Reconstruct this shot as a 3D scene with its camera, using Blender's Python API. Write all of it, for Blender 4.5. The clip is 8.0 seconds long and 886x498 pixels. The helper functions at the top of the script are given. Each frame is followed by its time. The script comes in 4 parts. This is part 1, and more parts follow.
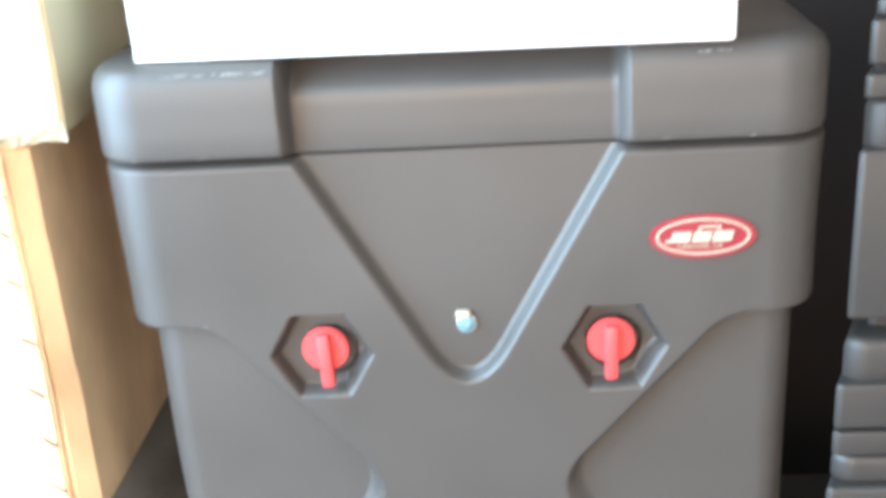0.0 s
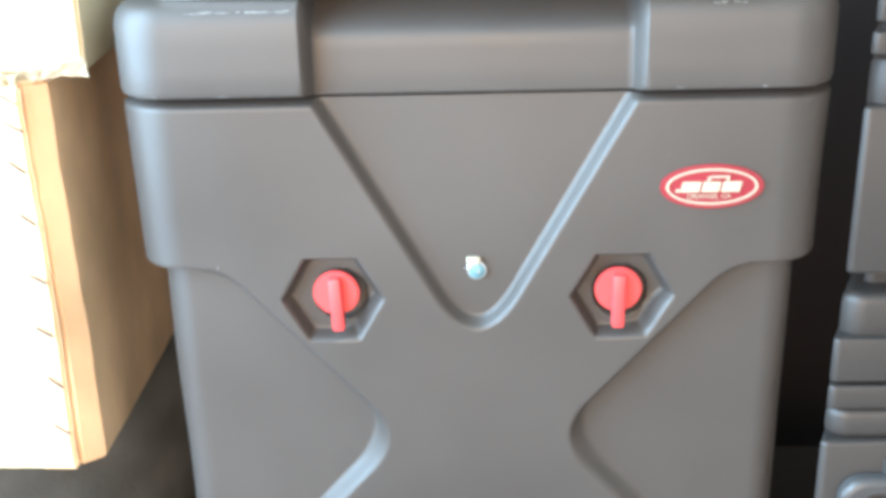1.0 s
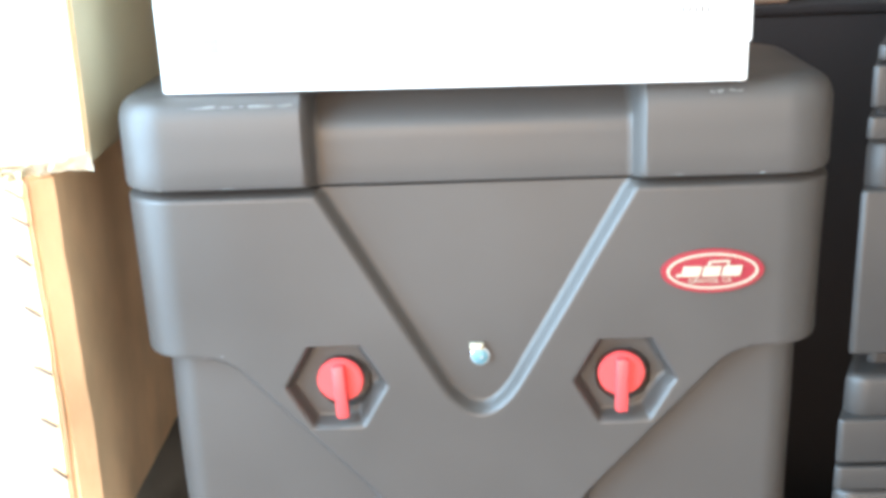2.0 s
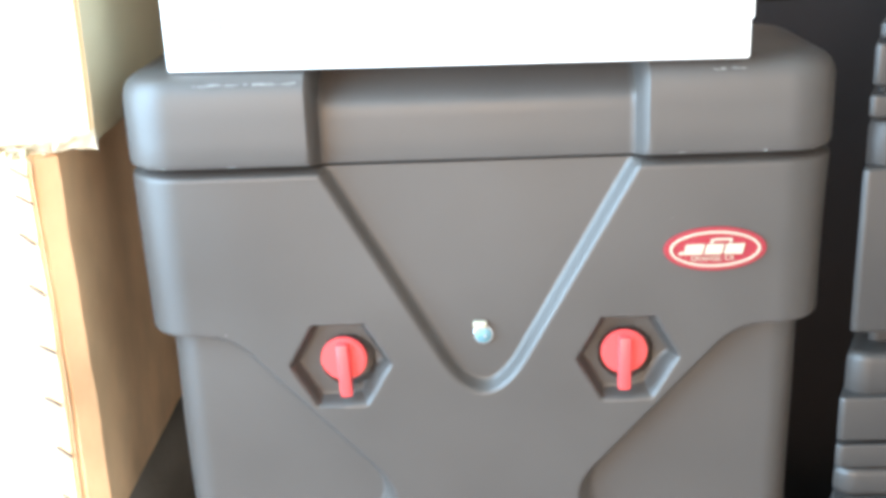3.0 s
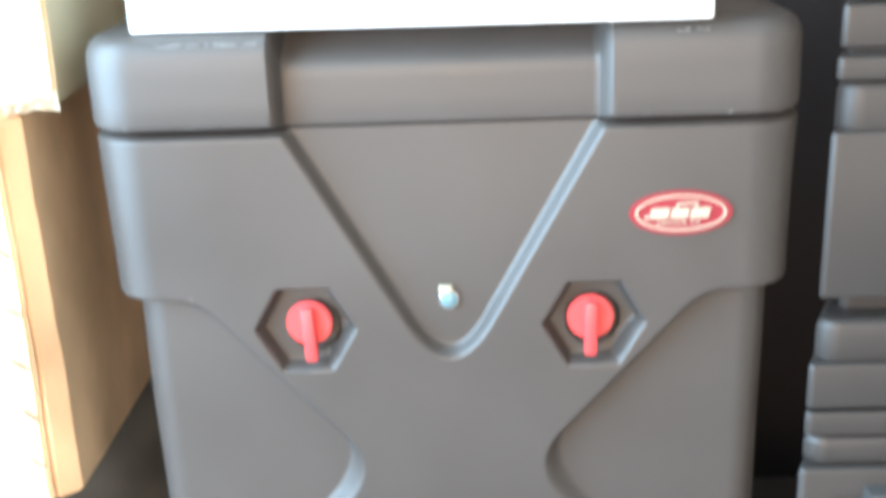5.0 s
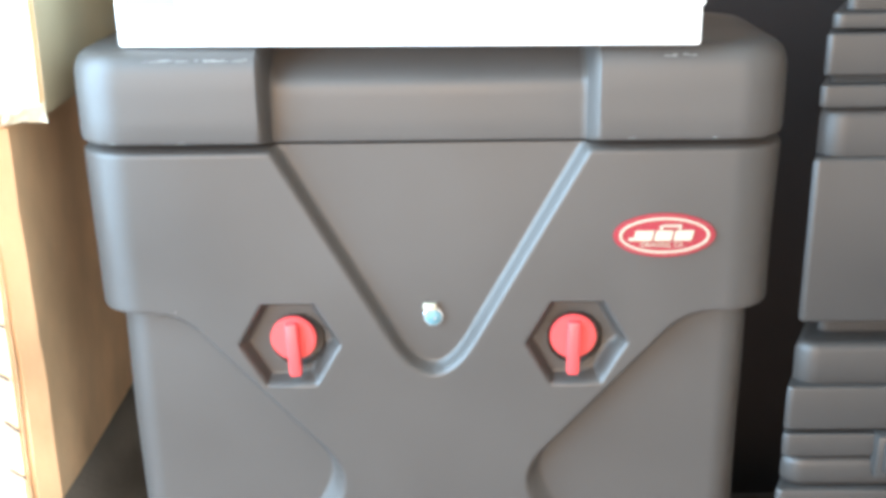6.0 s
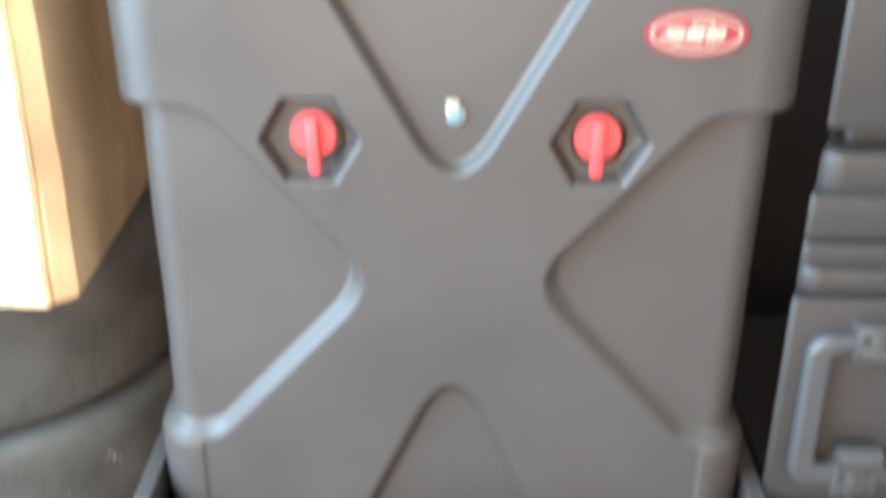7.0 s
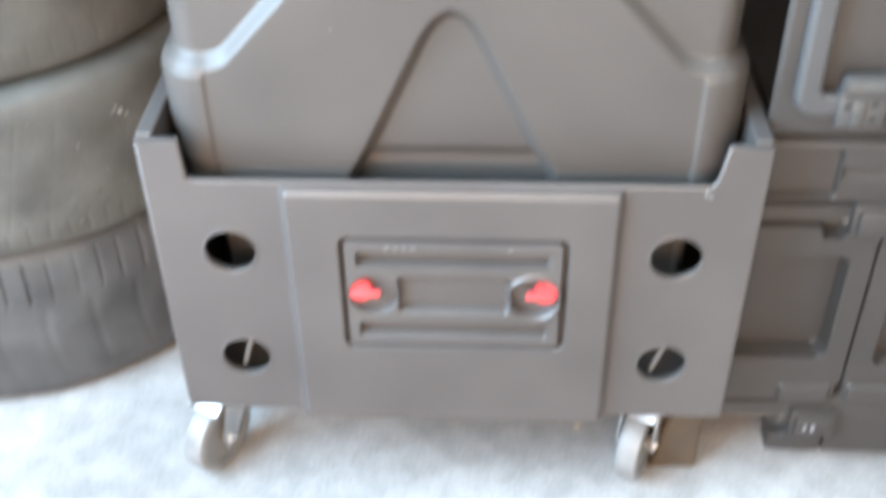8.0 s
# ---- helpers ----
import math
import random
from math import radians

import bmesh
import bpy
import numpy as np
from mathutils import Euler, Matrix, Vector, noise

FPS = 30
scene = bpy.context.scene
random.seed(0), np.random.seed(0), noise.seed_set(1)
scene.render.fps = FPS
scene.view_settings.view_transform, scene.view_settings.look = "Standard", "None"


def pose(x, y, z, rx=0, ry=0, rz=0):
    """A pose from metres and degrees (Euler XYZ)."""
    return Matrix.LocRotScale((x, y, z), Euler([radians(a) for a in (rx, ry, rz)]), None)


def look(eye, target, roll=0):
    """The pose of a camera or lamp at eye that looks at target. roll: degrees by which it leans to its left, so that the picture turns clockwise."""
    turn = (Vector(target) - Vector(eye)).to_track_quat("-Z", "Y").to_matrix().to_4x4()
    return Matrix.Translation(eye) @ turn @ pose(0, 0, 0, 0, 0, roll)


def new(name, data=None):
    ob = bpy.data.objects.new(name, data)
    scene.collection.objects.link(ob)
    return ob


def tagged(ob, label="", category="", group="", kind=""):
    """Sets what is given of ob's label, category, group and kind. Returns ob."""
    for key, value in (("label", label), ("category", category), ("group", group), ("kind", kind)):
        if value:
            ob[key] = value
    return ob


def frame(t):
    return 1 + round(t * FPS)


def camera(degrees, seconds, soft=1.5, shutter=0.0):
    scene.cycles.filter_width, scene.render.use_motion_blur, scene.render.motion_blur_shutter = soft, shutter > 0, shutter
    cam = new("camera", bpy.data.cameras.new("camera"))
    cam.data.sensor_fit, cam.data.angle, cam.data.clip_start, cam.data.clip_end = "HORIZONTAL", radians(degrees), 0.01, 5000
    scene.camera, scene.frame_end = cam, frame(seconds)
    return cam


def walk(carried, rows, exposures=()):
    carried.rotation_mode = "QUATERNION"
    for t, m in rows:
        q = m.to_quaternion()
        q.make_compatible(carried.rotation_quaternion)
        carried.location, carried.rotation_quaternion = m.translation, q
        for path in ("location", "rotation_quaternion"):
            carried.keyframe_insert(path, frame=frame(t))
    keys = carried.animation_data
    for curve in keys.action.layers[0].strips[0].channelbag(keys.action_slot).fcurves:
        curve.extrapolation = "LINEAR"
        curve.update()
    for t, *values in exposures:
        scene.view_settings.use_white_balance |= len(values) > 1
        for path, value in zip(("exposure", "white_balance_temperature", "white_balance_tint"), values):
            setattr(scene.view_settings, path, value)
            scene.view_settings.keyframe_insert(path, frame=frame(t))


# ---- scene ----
cam = camera(42.0, 8.0, soft=4.0, shutter=0.6)
PATH = [
    (0, (0.056, -0.895, 1.348), (-0.091, 0.956, 0.605), -3.8),
    (0.2, (0.004, -0.916, 1.316), (-0.067, 0.956, 0.616), -2.5),
    (0.3, (0.008, -0.9172, 1.3211), (-0.0696, 0.818, 0.684), -2.37),
    (0.5, (0.022, -0.913, 1.326), (-0.056, 0.952, 0.606), -2.8),
    (0.7, (0.02, -0.914, 1.328), (-0.065, 0.949, 0.605), -4.4),
    (0.8, (0.0135, -0.9229, 1.3208), (-0.0794, 0.8008, 0.6554), -4.4),
    (1, (0.006, -0.932, 1.303), (-0.063, 0.93, 0.575), -1.6),
    (1.2, (-0.002, -0.929, 1.306), (-0.055, 0.93, 0.572), -1.5),
    (1.3, (-0.001, -0.9253, 1.308), (-0.0595, 0.7911, 0.6202), -1.59),
    (1.4, (0.0024, -0.926, 1.3145), (-0.0635, 0.8107, 0.6805), -1.75),
    (1.5, (0.004, -0.928, 1.321), (-0.083, 0.959, 0.664), -1.9),
    (1.6, (-0.0009, -0.9315, 1.3251), (-0.0791, 0.8202, 0.7352), -2.0),
    (1.7, (-0.0078, -0.9346, 1.3278), (-0.065, 0.8269, 0.7652), -2.06),
    (1.8, (-0.013, -0.933, 1.328), (-0.059, 0.968, 0.708), -2.0),
    (2, (0.006, -0.93, 1.327), (-0.064, 0.967, 0.697), -2.3),
    (2.2, (-0.002, -0.933, 1.325), (-0.053, 0.96, 0.68), -2.3),
    (3.3, (0.0, -0.938, 1.313), (-0.067, 0.956, 0.673), -2.3),
    (3.5, (-0.003, -0.939, 1.311), (-0.065, 0.961, 0.687), -2.4),
    (3.8, (0.0051, -0.939, 1.3137), (-0.0631, 0.8219, 0.7506), -2.67),
    (4, (0.011, -0.938, 1.32), (-0.067, 0.973, 0.734), -2.8),
    (4.2, (0.014, -0.933, 1.346), (-0.073, 0.953, 0.685), -2.6),
    (4.3, (0.0184, -0.9345, 1.3371), (-0.0694, 0.7975, 0.6932), -2.53),
    (4.5, (0.025, -0.941, 1.305), (-0.076, 0.92, 0.578), -2.4),
    (4.7, (0.008, -0.951, 1.276), (-0.053, 0.915, 0.557), -2.1),
    (4.8, (0.0169, -0.9489, 1.2828), (-0.0432, 0.7745, 0.6129), -2.25),
    (4.9, (0.0296, -0.9429, 1.2879), (-0.0412, 0.7863, 0.6343), -2.37),
    (5, (0.039, -0.938, 1.293), (-0.045, 0.948, 0.633), -2.3),
    (5.2, (0.032, -0.94, 1.305), (-0.008, 0.954, 0.664), -1.0),
    (6.3, (0.029, -0.938, 1.311), (-0.011, 0.941, 0.627), -0.9),
    (6.4, (0.0246, -0.9346, 1.3128), (-0.0051, 0.7856, 0.6328), -0.62),
    (6.5, (0.019, -0.932, 1.312), (-0.011, 0.915, 0.545), -0.3),
    (6.7, (0.0155, -0.9417, 1.2921), (-0.0193, 0.7689, 0.5883), -0.36),
    (6.9, (0.0086, -0.9446, 1.2687), (-0.0136, 0.7413, 0.5073), 0.08),
    (7, (0.006, -0.944, 1.257), (-0.024, 0.847, 0.368), 0.4),
    (7.1, (0.0076, -0.9523, 1.2338), (-0.0248, 0.683, 0.3694), 0.16),
    (7.2, (0.01, -0.962, 1.211), (-0.037, 0.794, 0.257), -0.1),
    (7.3, (0.012, -0.9693, 1.2018), (-0.0335, 0.6523, 0.3125), 0.09),
    (7.4, (0.0194, -0.9722, 1.2055), (-0.0384, 0.6263, 0.2761), -0.2),
    (7.5, (0.014, -0.972, 1.193), (-0.035, 0.731, 0.145), 0.2),
    (7.6, (0.0178, -0.9768, 1.186), (-0.0242, 0.5821, 0.1908), 0.43),
    (7.7, (0.026, -0.978, 1.176), (-0.022, 0.681, 0.062), 0.1),
    (7.8, (0.0281, -0.9845, 1.165), (-0.008, 0.5207, 0.09), 0.23),
    (8, (0.037, -0.995, 1.14), (-0.039, 0.573, -0.099), -0.8),
]

# the camera brightens its picture as it tilts down
walk(cam, [(t, look(eye, target, roll)) for t, eye, target, roll in PATH],
     exposures=[(0.0, 0.66, 7750, 19.5), (6.3, 0.65, 7750, 19.5), (6.8, 0.66, 7900, 19.5), (7.2, 0.76, 7950, 21), (8.0, 1.12, 8050, 22.5)])

# ---- world, sun and daylight ----
world = bpy.data.worlds.new("sky")
scene.world = world
world.use_nodes = True
wn = world.node_tree.nodes
sky = wn.new("ShaderNodeTexSky")
sky.sky_type, sky.sun_disc = "NISHITA", False
sky.sun_elevation, sky.sun_rotation = radians(61), radians(207)
world.node_tree.links.new(sky.outputs[0], wn["Background"].inputs[0])
wn["Background"].inputs[1].default_value = 0.12

sun_data = bpy.data.lights.new("sun", "SUN")
sun_data.energy, sun_data.angle, sun_data.color = 3.5, radians(0.5), (1.0, 0.95, 0.86)
sun = new("sun", sun_data)
sun.matrix_world = look((-2.1, -4.2, 8.5), (0, 0, 0))

DOOR_Y0, DOOR_Y1, DOOR_H = -2.1, 0.0, 3.0
SKY_Z = 0.7            # the sky shows above this height through the doorways
ROOM = dict(x0=-1.3, x1=1.8, y0=-3.2, y1=1.25, h=3.3)
door_light = bpy.data.lights.new("door_daylight", "AREA")
door_light.shape, door_light.size, door_light.size_y = "RECTANGLE", DOOR_Y1 - DOOR_Y0 - 0.1, DOOR_H - SKY_Z - 0.05
door_light.energy, door_light.color = 255, (0.35, 0.68, 1.0)
lamp = new("door_daylight", door_light)
lamp.matrix_world = look((ROOM["x0"] - 0.05, (DOOR_Y0 + DOOR_Y1) / 2, (SKY_Z + DOOR_H) / 2), (2, (DOOR_Y0 + DOOR_Y1) / 2, (SKY_Z + DOOR_H) / 2))

SOUTH_X0, SOUTH_X1, SOUTH_H = -1.2, 0.6, 2.25
south_light = bpy.data.lights.new("drive_daylight", "AREA")
south_light.shape, south_light.size, south_light.size_y = "RECTANGLE", SOUTH_X1 - SOUTH_X0 - 0.1, SOUTH_H - SKY_Z - 0.05
south_light.energy, south_light.color = 76, (1.0, 0.805, 0.61)
lamp = new("drive_daylight", south_light)
lamp.matrix_world = look(((SOUTH_X0 + SOUTH_X1) / 2, ROOM["y0"] - 0.05, (SKY_Z + SOUTH_H) / 2), ((SOUTH_X0 + SOUTH_X1) / 2, 2, (SKY_Z + SOUTH_H) / 2))


# ---- materials ----
def material(name, color, rough=0.5, metal=0.0, grain=0.0, grain_size=400.0, stain=0.15, stain_size=6.0,
             scuff=0.0, scuff_color=(0.6, 0.6, 0.58), spec=0.5, stretch=(1, 1, 1), rough_var=0.06, grain_depth=0.001):
    """Plain surface with stains at one scale, fine relief at another, and sparse scuffs."""
    mat = bpy.data.materials.new(name)
    mat.use_nodes = True
    n, link = mat.node_tree.nodes, mat.node_tree.links.new
    bsdf = n["Principled BSDF"]
    bsdf.inputs["Roughness"].default_value = rough
    bsdf.inputs["Metallic"].default_value = metal
    bsdf.inputs["Specular IOR Level"].default_value = spec
    coord = n.new("ShaderNodeTexCoord")
    mapping = n.new("ShaderNodeMapping")
    mapping.inputs["Scale"].default_value = stretch
    link(coord.outputs["Object"], mapping.inputs[0])
    big = n.new("ShaderNodeTexNoise")
    big.inputs["Scale"].default_value, big.inputs["Detail"].default_value = stain_size, 5
    link(mapping.outputs[0], big.inputs["Vector"])
    ramp = n.new("ShaderNodeMapRange")
    ramp.inputs[1].default_value, ramp.inputs[2].default_value = 0.3, 0.7
    ramp.inputs[3].default_value, ramp.inputs[4].default_value = 1 - stain, 1 + stain
    link(big.outputs[0], ramp.inputs[0])
    mul = n.new("ShaderNodeMix")
    mul.data_type, mul.blend_type = "RGBA", "MULTIPLY"
    mul.inputs[0].default_value = 1.0
    mul.inputs[6].default_value = (*color, 1)
    link(ramp.outputs[0], mul.inputs[7])
    out = mul.outputs[2]
    if scuff > 0:
        fine = n.new("ShaderNodeTexNoise")
        fine.inputs["Scale"].default_value, fine.inputs["Detail"].default_value = 38, 6
        link(mapping.outputs[0], fine.inputs["Vector"])
        cut = n.new("ShaderNodeMapRange")
        cut.inputs[1].default_value, cut.inputs[2].default_value = 0.80 - 0.12 * scuff, 0.84 - 0.12 * scuff
        link(fine.outputs[0], cut.inputs[0])
        mix = n.new("ShaderNodeMix")
        mix.data_type = "RGBA"
        link(cut.outputs[0], mix.inputs[0])
        link(out, mix.inputs[6])
        mix.inputs[7].default_value = (*scuff_color, 1)
        out = mix.outputs[2]
    link(out, bsdf.inputs["Base Color"])
    rr = n.new("ShaderNodeMapRange")
    rr.inputs[1].default_value, rr.inputs[2].default_value = 0.3, 0.7
    rr.inputs[3].default_value, rr.inputs[4].default_value = max(rough - rough_var, 0.02), min(rough + rough_var, 1)
    link(big.outputs[0], rr.inputs[0])
    link(rr.outputs[0], bsdf.inputs["Roughness"])
    if grain > 0:
        tex = n.new("ShaderNodeTexNoise")
        tex.inputs["Scale"].default_value, tex.inputs["Detail"].default_value = grain_size, 3
        link(mapping.outputs[0], tex.inputs["Vector"])
        bump = n.new("ShaderNodeBump")
        bump.inputs["Strength"].default_value, bump.inputs["Distance"].default_value = grain, grain_depth
        link(tex.outputs[0], bump.inputs["Height"])
        link(bump.outputs[0], bsdf.inputs["Normal"])
    return mat


PLASTIC = material("moulded_black_plastic", (0.052, 0.0455, 0.0415), 0.455, grain=0.5, grain_depth=0.00012, grain_size=650, stain=0.1, scuff=0.15,
                   scuff_color=(0.25, 0.25, 0.25))
PLASTIC2 = material("grey_black_plastic", (0.031, 0.0275, 0.0255), 0.48, grain=0.5, grain_depth=0.00012, grain_size=600, stain=0.12)
PLASTIC3 = material("dolly_plastic", (0.062, 0.0545, 0.0515), 0.42, grain=0.5, grain_depth=0.00015, grain_size=600, stain=0.12, scuff=0.15,
                    scuff_color=(0.3, 0.3, 0.3))
GRIP = material("satin_grip_plastic", (0.050, 0.049, 0.049), 0.36, grain=0.4, grain_depth=0.0001, grain_size=600, stain=0.12)
BRACKET = material("pale_grey_plastic", (0.048, 0.046, 0.044), 0.4, grain=0.3, grain_depth=0.0001, grain_size=600, stain=0.15, stain_size=40)
SEAL_AND_SHADE = material("black_seal_and_slot_shade", (0.012, 0.012, 0.012), 0.8)
RED = material("red_plastic", (0.64, 0.06, 0.06), 0.45, grain=0.3, grain_depth=0.0001, stain=0.06)
BADGE_RED = material("badge_red_enamel", (0.26, 0.018, 0.028), 0.35, stain=0.05)
BADGE_WHITE = material("badge_cream", (0.37, 0.33, 0.25), 0.4, stain=0.03)
CHROME = material("zinc_plate", (0.75, 0.77, 0.8), 0.22, metal=1.0, stain=0.08)
ZINC = material("dull_zinc", (0.62, 0.62, 0.62), 0.38, metal=1.0, stain=0.2, stain_size=30)
WHITEBOARD = material("white_carton_board", (0.82, 0.82, 0.81), 0.6, grain=0.08, stain=0.03)
PALEBLUE = material("pale_blue_ink", (0.17, 0.36, 0.42), 0.6, stain=0.05)
PRINT = material("black_ink", (0.03, 0.03, 0.03), 0.6)
CARD_DULL = material("dull_brown_card", (0.42, 0.28, 0.21), 0.8, grain=0.3, grain_size=160, stain=0.2, stain_size=12)
INK = material("grey_ink", (0.20, 0.20, 0.21), 0.6)
KRAFT = material("kraft_cardboard", (0.70, 0.445, 0.26), 0.75, grain=0.3, grain_size=160, stain=0.2, stain_size=13,
                 stretch=(1, 1, 0.6))
KRAFT_PALE = material("pale_cardboard", (0.50, 0.39, 0.245), 0.72, grain=0.25, grain_size=160, stain=0.1, stain_size=7)
STEEL = material("staple_steel", (0.16, 0.15, 0.14), 0.5, metal=0.5)
RIVET = material("blue_plated_steel", (0.10, 0.23, 0.27), 0.42, metal=0.35, stain=0.15, stain_size=120)
TAPE = material("clear_tape", (0.52, 0.41, 0.28), 0.22, stain=0.1, stain_size=20)
RUBBER = material("dusty_tyre_rubber", (0.070, 0.070, 0.064), 0.7, grain=0.5, grain_size=220, stain=0.4, stain_size=11,
                  scuff=0.25, scuff_color=(0.16, 0.15, 0.13))
RUBBER_BARE = material("bare_tyre_rubber", (0.054, 0.055, 0.056), 0.62, grain=0.5, grain_size=260, stain=0.35, stain_size=14,
                       scuff=0.2, scuff_color=(0.15, 0.145, 0.13))
WHEEL_GREY = material("grey_caster_rubber", (0.15, 0.147, 0.144), 0.5, stain=0.2, stain_size=40)
PEDAL = material("blue_grey_plate", (0.30, 0.36, 0.42), 0.45, metal=0.6, stain=0.2, stain_size=60)
HUB_GREY = material("grey_wheel_hub", (0.13, 0.125, 0.12), 0.5)


def concrete(name, color):
    """Worn concrete: broad stains, hand-sized blotches, sand grain, pale dust and dark pits."""
    mat = material(name, color, 0.75, grain=0.9, grain_size=140, stain=0.22, stain_size=4, scuff=0.45, scuff_color=(0.46, 0.45, 0.43))
    n, link = mat.node_tree.nodes, mat.node_tree.links.new
    bsdf = n["Principled BSDF"]
    colour = bsdf.inputs["Base Color"].links[0].from_socket
    coord = n.new("ShaderNodeTexCoord")
    for scale, detail, lo, hi, dark, pale in ((26, 8, 0.35, 0.65, 0.86, 1.12), (240, 4, 0.36, 0.64, 0.85, 1.13)):
        tex, ramp, mul = n.new("ShaderNodeTexNoise"), n.new("ShaderNodeMapRange"), n.new("ShaderNodeMix")
        tex.inputs["Scale"].default_value, tex.inputs["Detail"].default_value = scale, detail
        ramp.inputs[1].default_value, ramp.inputs[2].default_value, ramp.inputs[3].default_value, ramp.inputs[4].default_value = lo, hi, dark, pale
        mul.data_type, mul.blend_type = "RGBA", "MULTIPLY"
        mul.inputs[0].default_value = 1.0
        link(coord.outputs["Object"], tex.inputs["Vector"])
        link(tex.outputs[0], ramp.inputs[0])
        link(colour, mul.inputs[6])
        link(ramp.outputs[0], mul.inputs[7])
        colour = mul.outputs[2]
    link(colour, bsdf.inputs["Base Color"])
    return mat


CONCRETE = concrete("worn_concrete", (0.25, 0.238, 0.229))
OUTSIDE = material("driveway_concrete", (0.42, 0.40, 0.37), 0.85, grain=0.8, grain_size=60, stain=0.2, stain_size=2)
WALLPAINT = material("painted_drywall", (0.78, 0.74, 0.68), 0.8, grain=0.2, grain_size=90, stain=0.1, stain_size=2)
# tone picked to limit bounce from the unseen ceiling and east wall
DIM_BOARD = material("dim_bounce_board", (0.46, 0.42, 0.37), 0.85, grain=0.3, grain_size=60, stain=0.15, stain_size=3)
# dark tone stands for the unlit depth behind the cases
SHADE_WALL = material("shade_dark_wall", (0.095, 0.075, 0.073), 0.8, grain=0.3, grain_size=80, stain=0.3, stain_size=3)
# near-black tone put in for the shade seen between the cases
SHADOWED = material("shade_black_plastic", (0.030, 0.0225, 0.0225), 0.8, grain=0.3, grain_size=80, stain=0.3, stain_size=3)
WOOD = material("brown_paper", (0.050, 0.033, 0.020), 0.85, grain=0.4, grain_size=90, stain=0.25, stain_size=25)


# ---- building helpers ----
def root(name, x, y, z, label, category, group=""):
    ob = new(name)
    ob.location = (x, y, z)
    ob["base"] = (x, y, z)
    ob.empty_display_size = 0.05
    return tagged(ob, label, category, group)


def part(name, shape, mat, parent=None, label="", smooth=True, bevel=0.0, segments=2):
    """Links a bmesh, or (verts, faces), given in world coordinates, as one mesh under parent."""
    mesh = bpy.data.meshes.new(name)
    if isinstance(shape, tuple):
        mesh.from_pydata(shape[0], [], shape[1])
    else:
        shape.normal_update()
        shape.to_mesh(mesh)
        shape.free()
    mesh.materials.append(mat)
    ob = new(name, mesh)
    top = parent
    while top is not None and top.parent is not None:
        top = top.parent
    if parent is not None:
        base = Vector(top["base"]) if "base" in top else Vector(top.location)
        mesh.transform(Matrix.Translation(-base))
        ob.parent = parent
    if smooth:
        for p in mesh.polygons:
            p.use_smooth = True
        mesh.set_sharp_from_angle(angle=radians(38))
    if bevel > 0:
        mod = ob.modifiers.new("round", "BEVEL")
        mod.harden_normals = True
        mod.width, mod.segments, mod.limit_method, mod.angle_limit = bevel, segments, "ANGLE", radians(40)
    if label:
        ob["label"] = label
    return ob


def box(x0, x1, y0, y1, z0, z1, m=None, bm=None):
    bm = bm or bmesh.new()
    c = Matrix.Translation(((x0 + x1) / 2, (y0 + y1) / 2, (z0 + z1) / 2)) @ Matrix.Diagonal((x1 - x0, y1 - y0, z1 - z0, 1))
    bmesh.ops.create_cube(bm, size=1.0, matrix=(m @ c) if m else c)
    return bm


def rounded_box(x0, x1, y0, y1, z0, z1, r=0.006, seg=3, m=None):
    bm = box(x0, x1, y0, y1, z0, z1)
    bmesh.ops.bevel(bm, geom=bm.edges[:], offset=r, segments=seg, profile=0.5, affect="EDGES")
    if m:
        bm.transform(m)
    return bm


def cylinder(p0, p1, r0, r1=None, seg=32, bm=None):
    bm = bm or bmesh.new()
    a, b = Vector(p0), Vector(p1)
    turn = (b - a).to_track_quat("Z", "Y").to_matrix().to_4x4()
    bmesh.ops.create_cone(bm, cap_ends=True, segments=seg, radius1=r0, radius2=r0 if r1 is None else r1, depth=(b - a).length,
                          matrix=Matrix.Translation((a + b) / 2) @ turn)
    return bm


def plate(outline, holes, y0, y1):
    """A flat upright plate in x and z with round holes through it, from y0 (front) to y1."""
    bm = bmesh.new()
    loops = [outline] + [[(cx + r * math.cos(a * math.tau / 40), cz + r * math.sin(a * math.tau / 40)) for a in range(40)]
                         for cx, cz, r in holes]
    edges = []
    for loop in loops:
        vs = [bm.verts.new((x, y0, z)) for x, z in loop]
        edges += [bm.edges.new((vs[i], vs[(i + 1) % len(vs)])) for i in range(len(vs))]
    bmesh.ops.triangle_fill(bm, edges=edges, use_beauty=True)
    got = bmesh.ops.extrude_face_region(bm, geom=bm.faces[:])
    bmesh.ops.translate(bm, verts=[v for v in got["geom"] if isinstance(v, bmesh.types.BMVert)], vec=(0, y1 - y0, 0))
    bmesh.ops.recalc_face_normals(bm, faces=bm.faces[:])
    return bm


def lathe(profile, seg, axis_at, bump=None):
    """Turns (radius, z) points round an upright axis; bump(k, i) is taken off the radius."""
    verts, faces, n = [], [], len(profile)
    for i in range(seg):
        a = i / seg * math.tau
        for k, (r, z) in enumerate(profile):
            rr = r - (bump(k, i) if bump else 0)
            verts.append((axis_at[0] + rr * math.cos(a), axis_at[1] + rr * math.sin(a), axis_at[2] + z))
    for i in range(seg):
        j = (i + 1) % seg
        for k in range(n):
            l = (k + 1) % n
            faces.append((i * n + k, j * n + k, j * n + l, i * n + l))
    return verts, faces


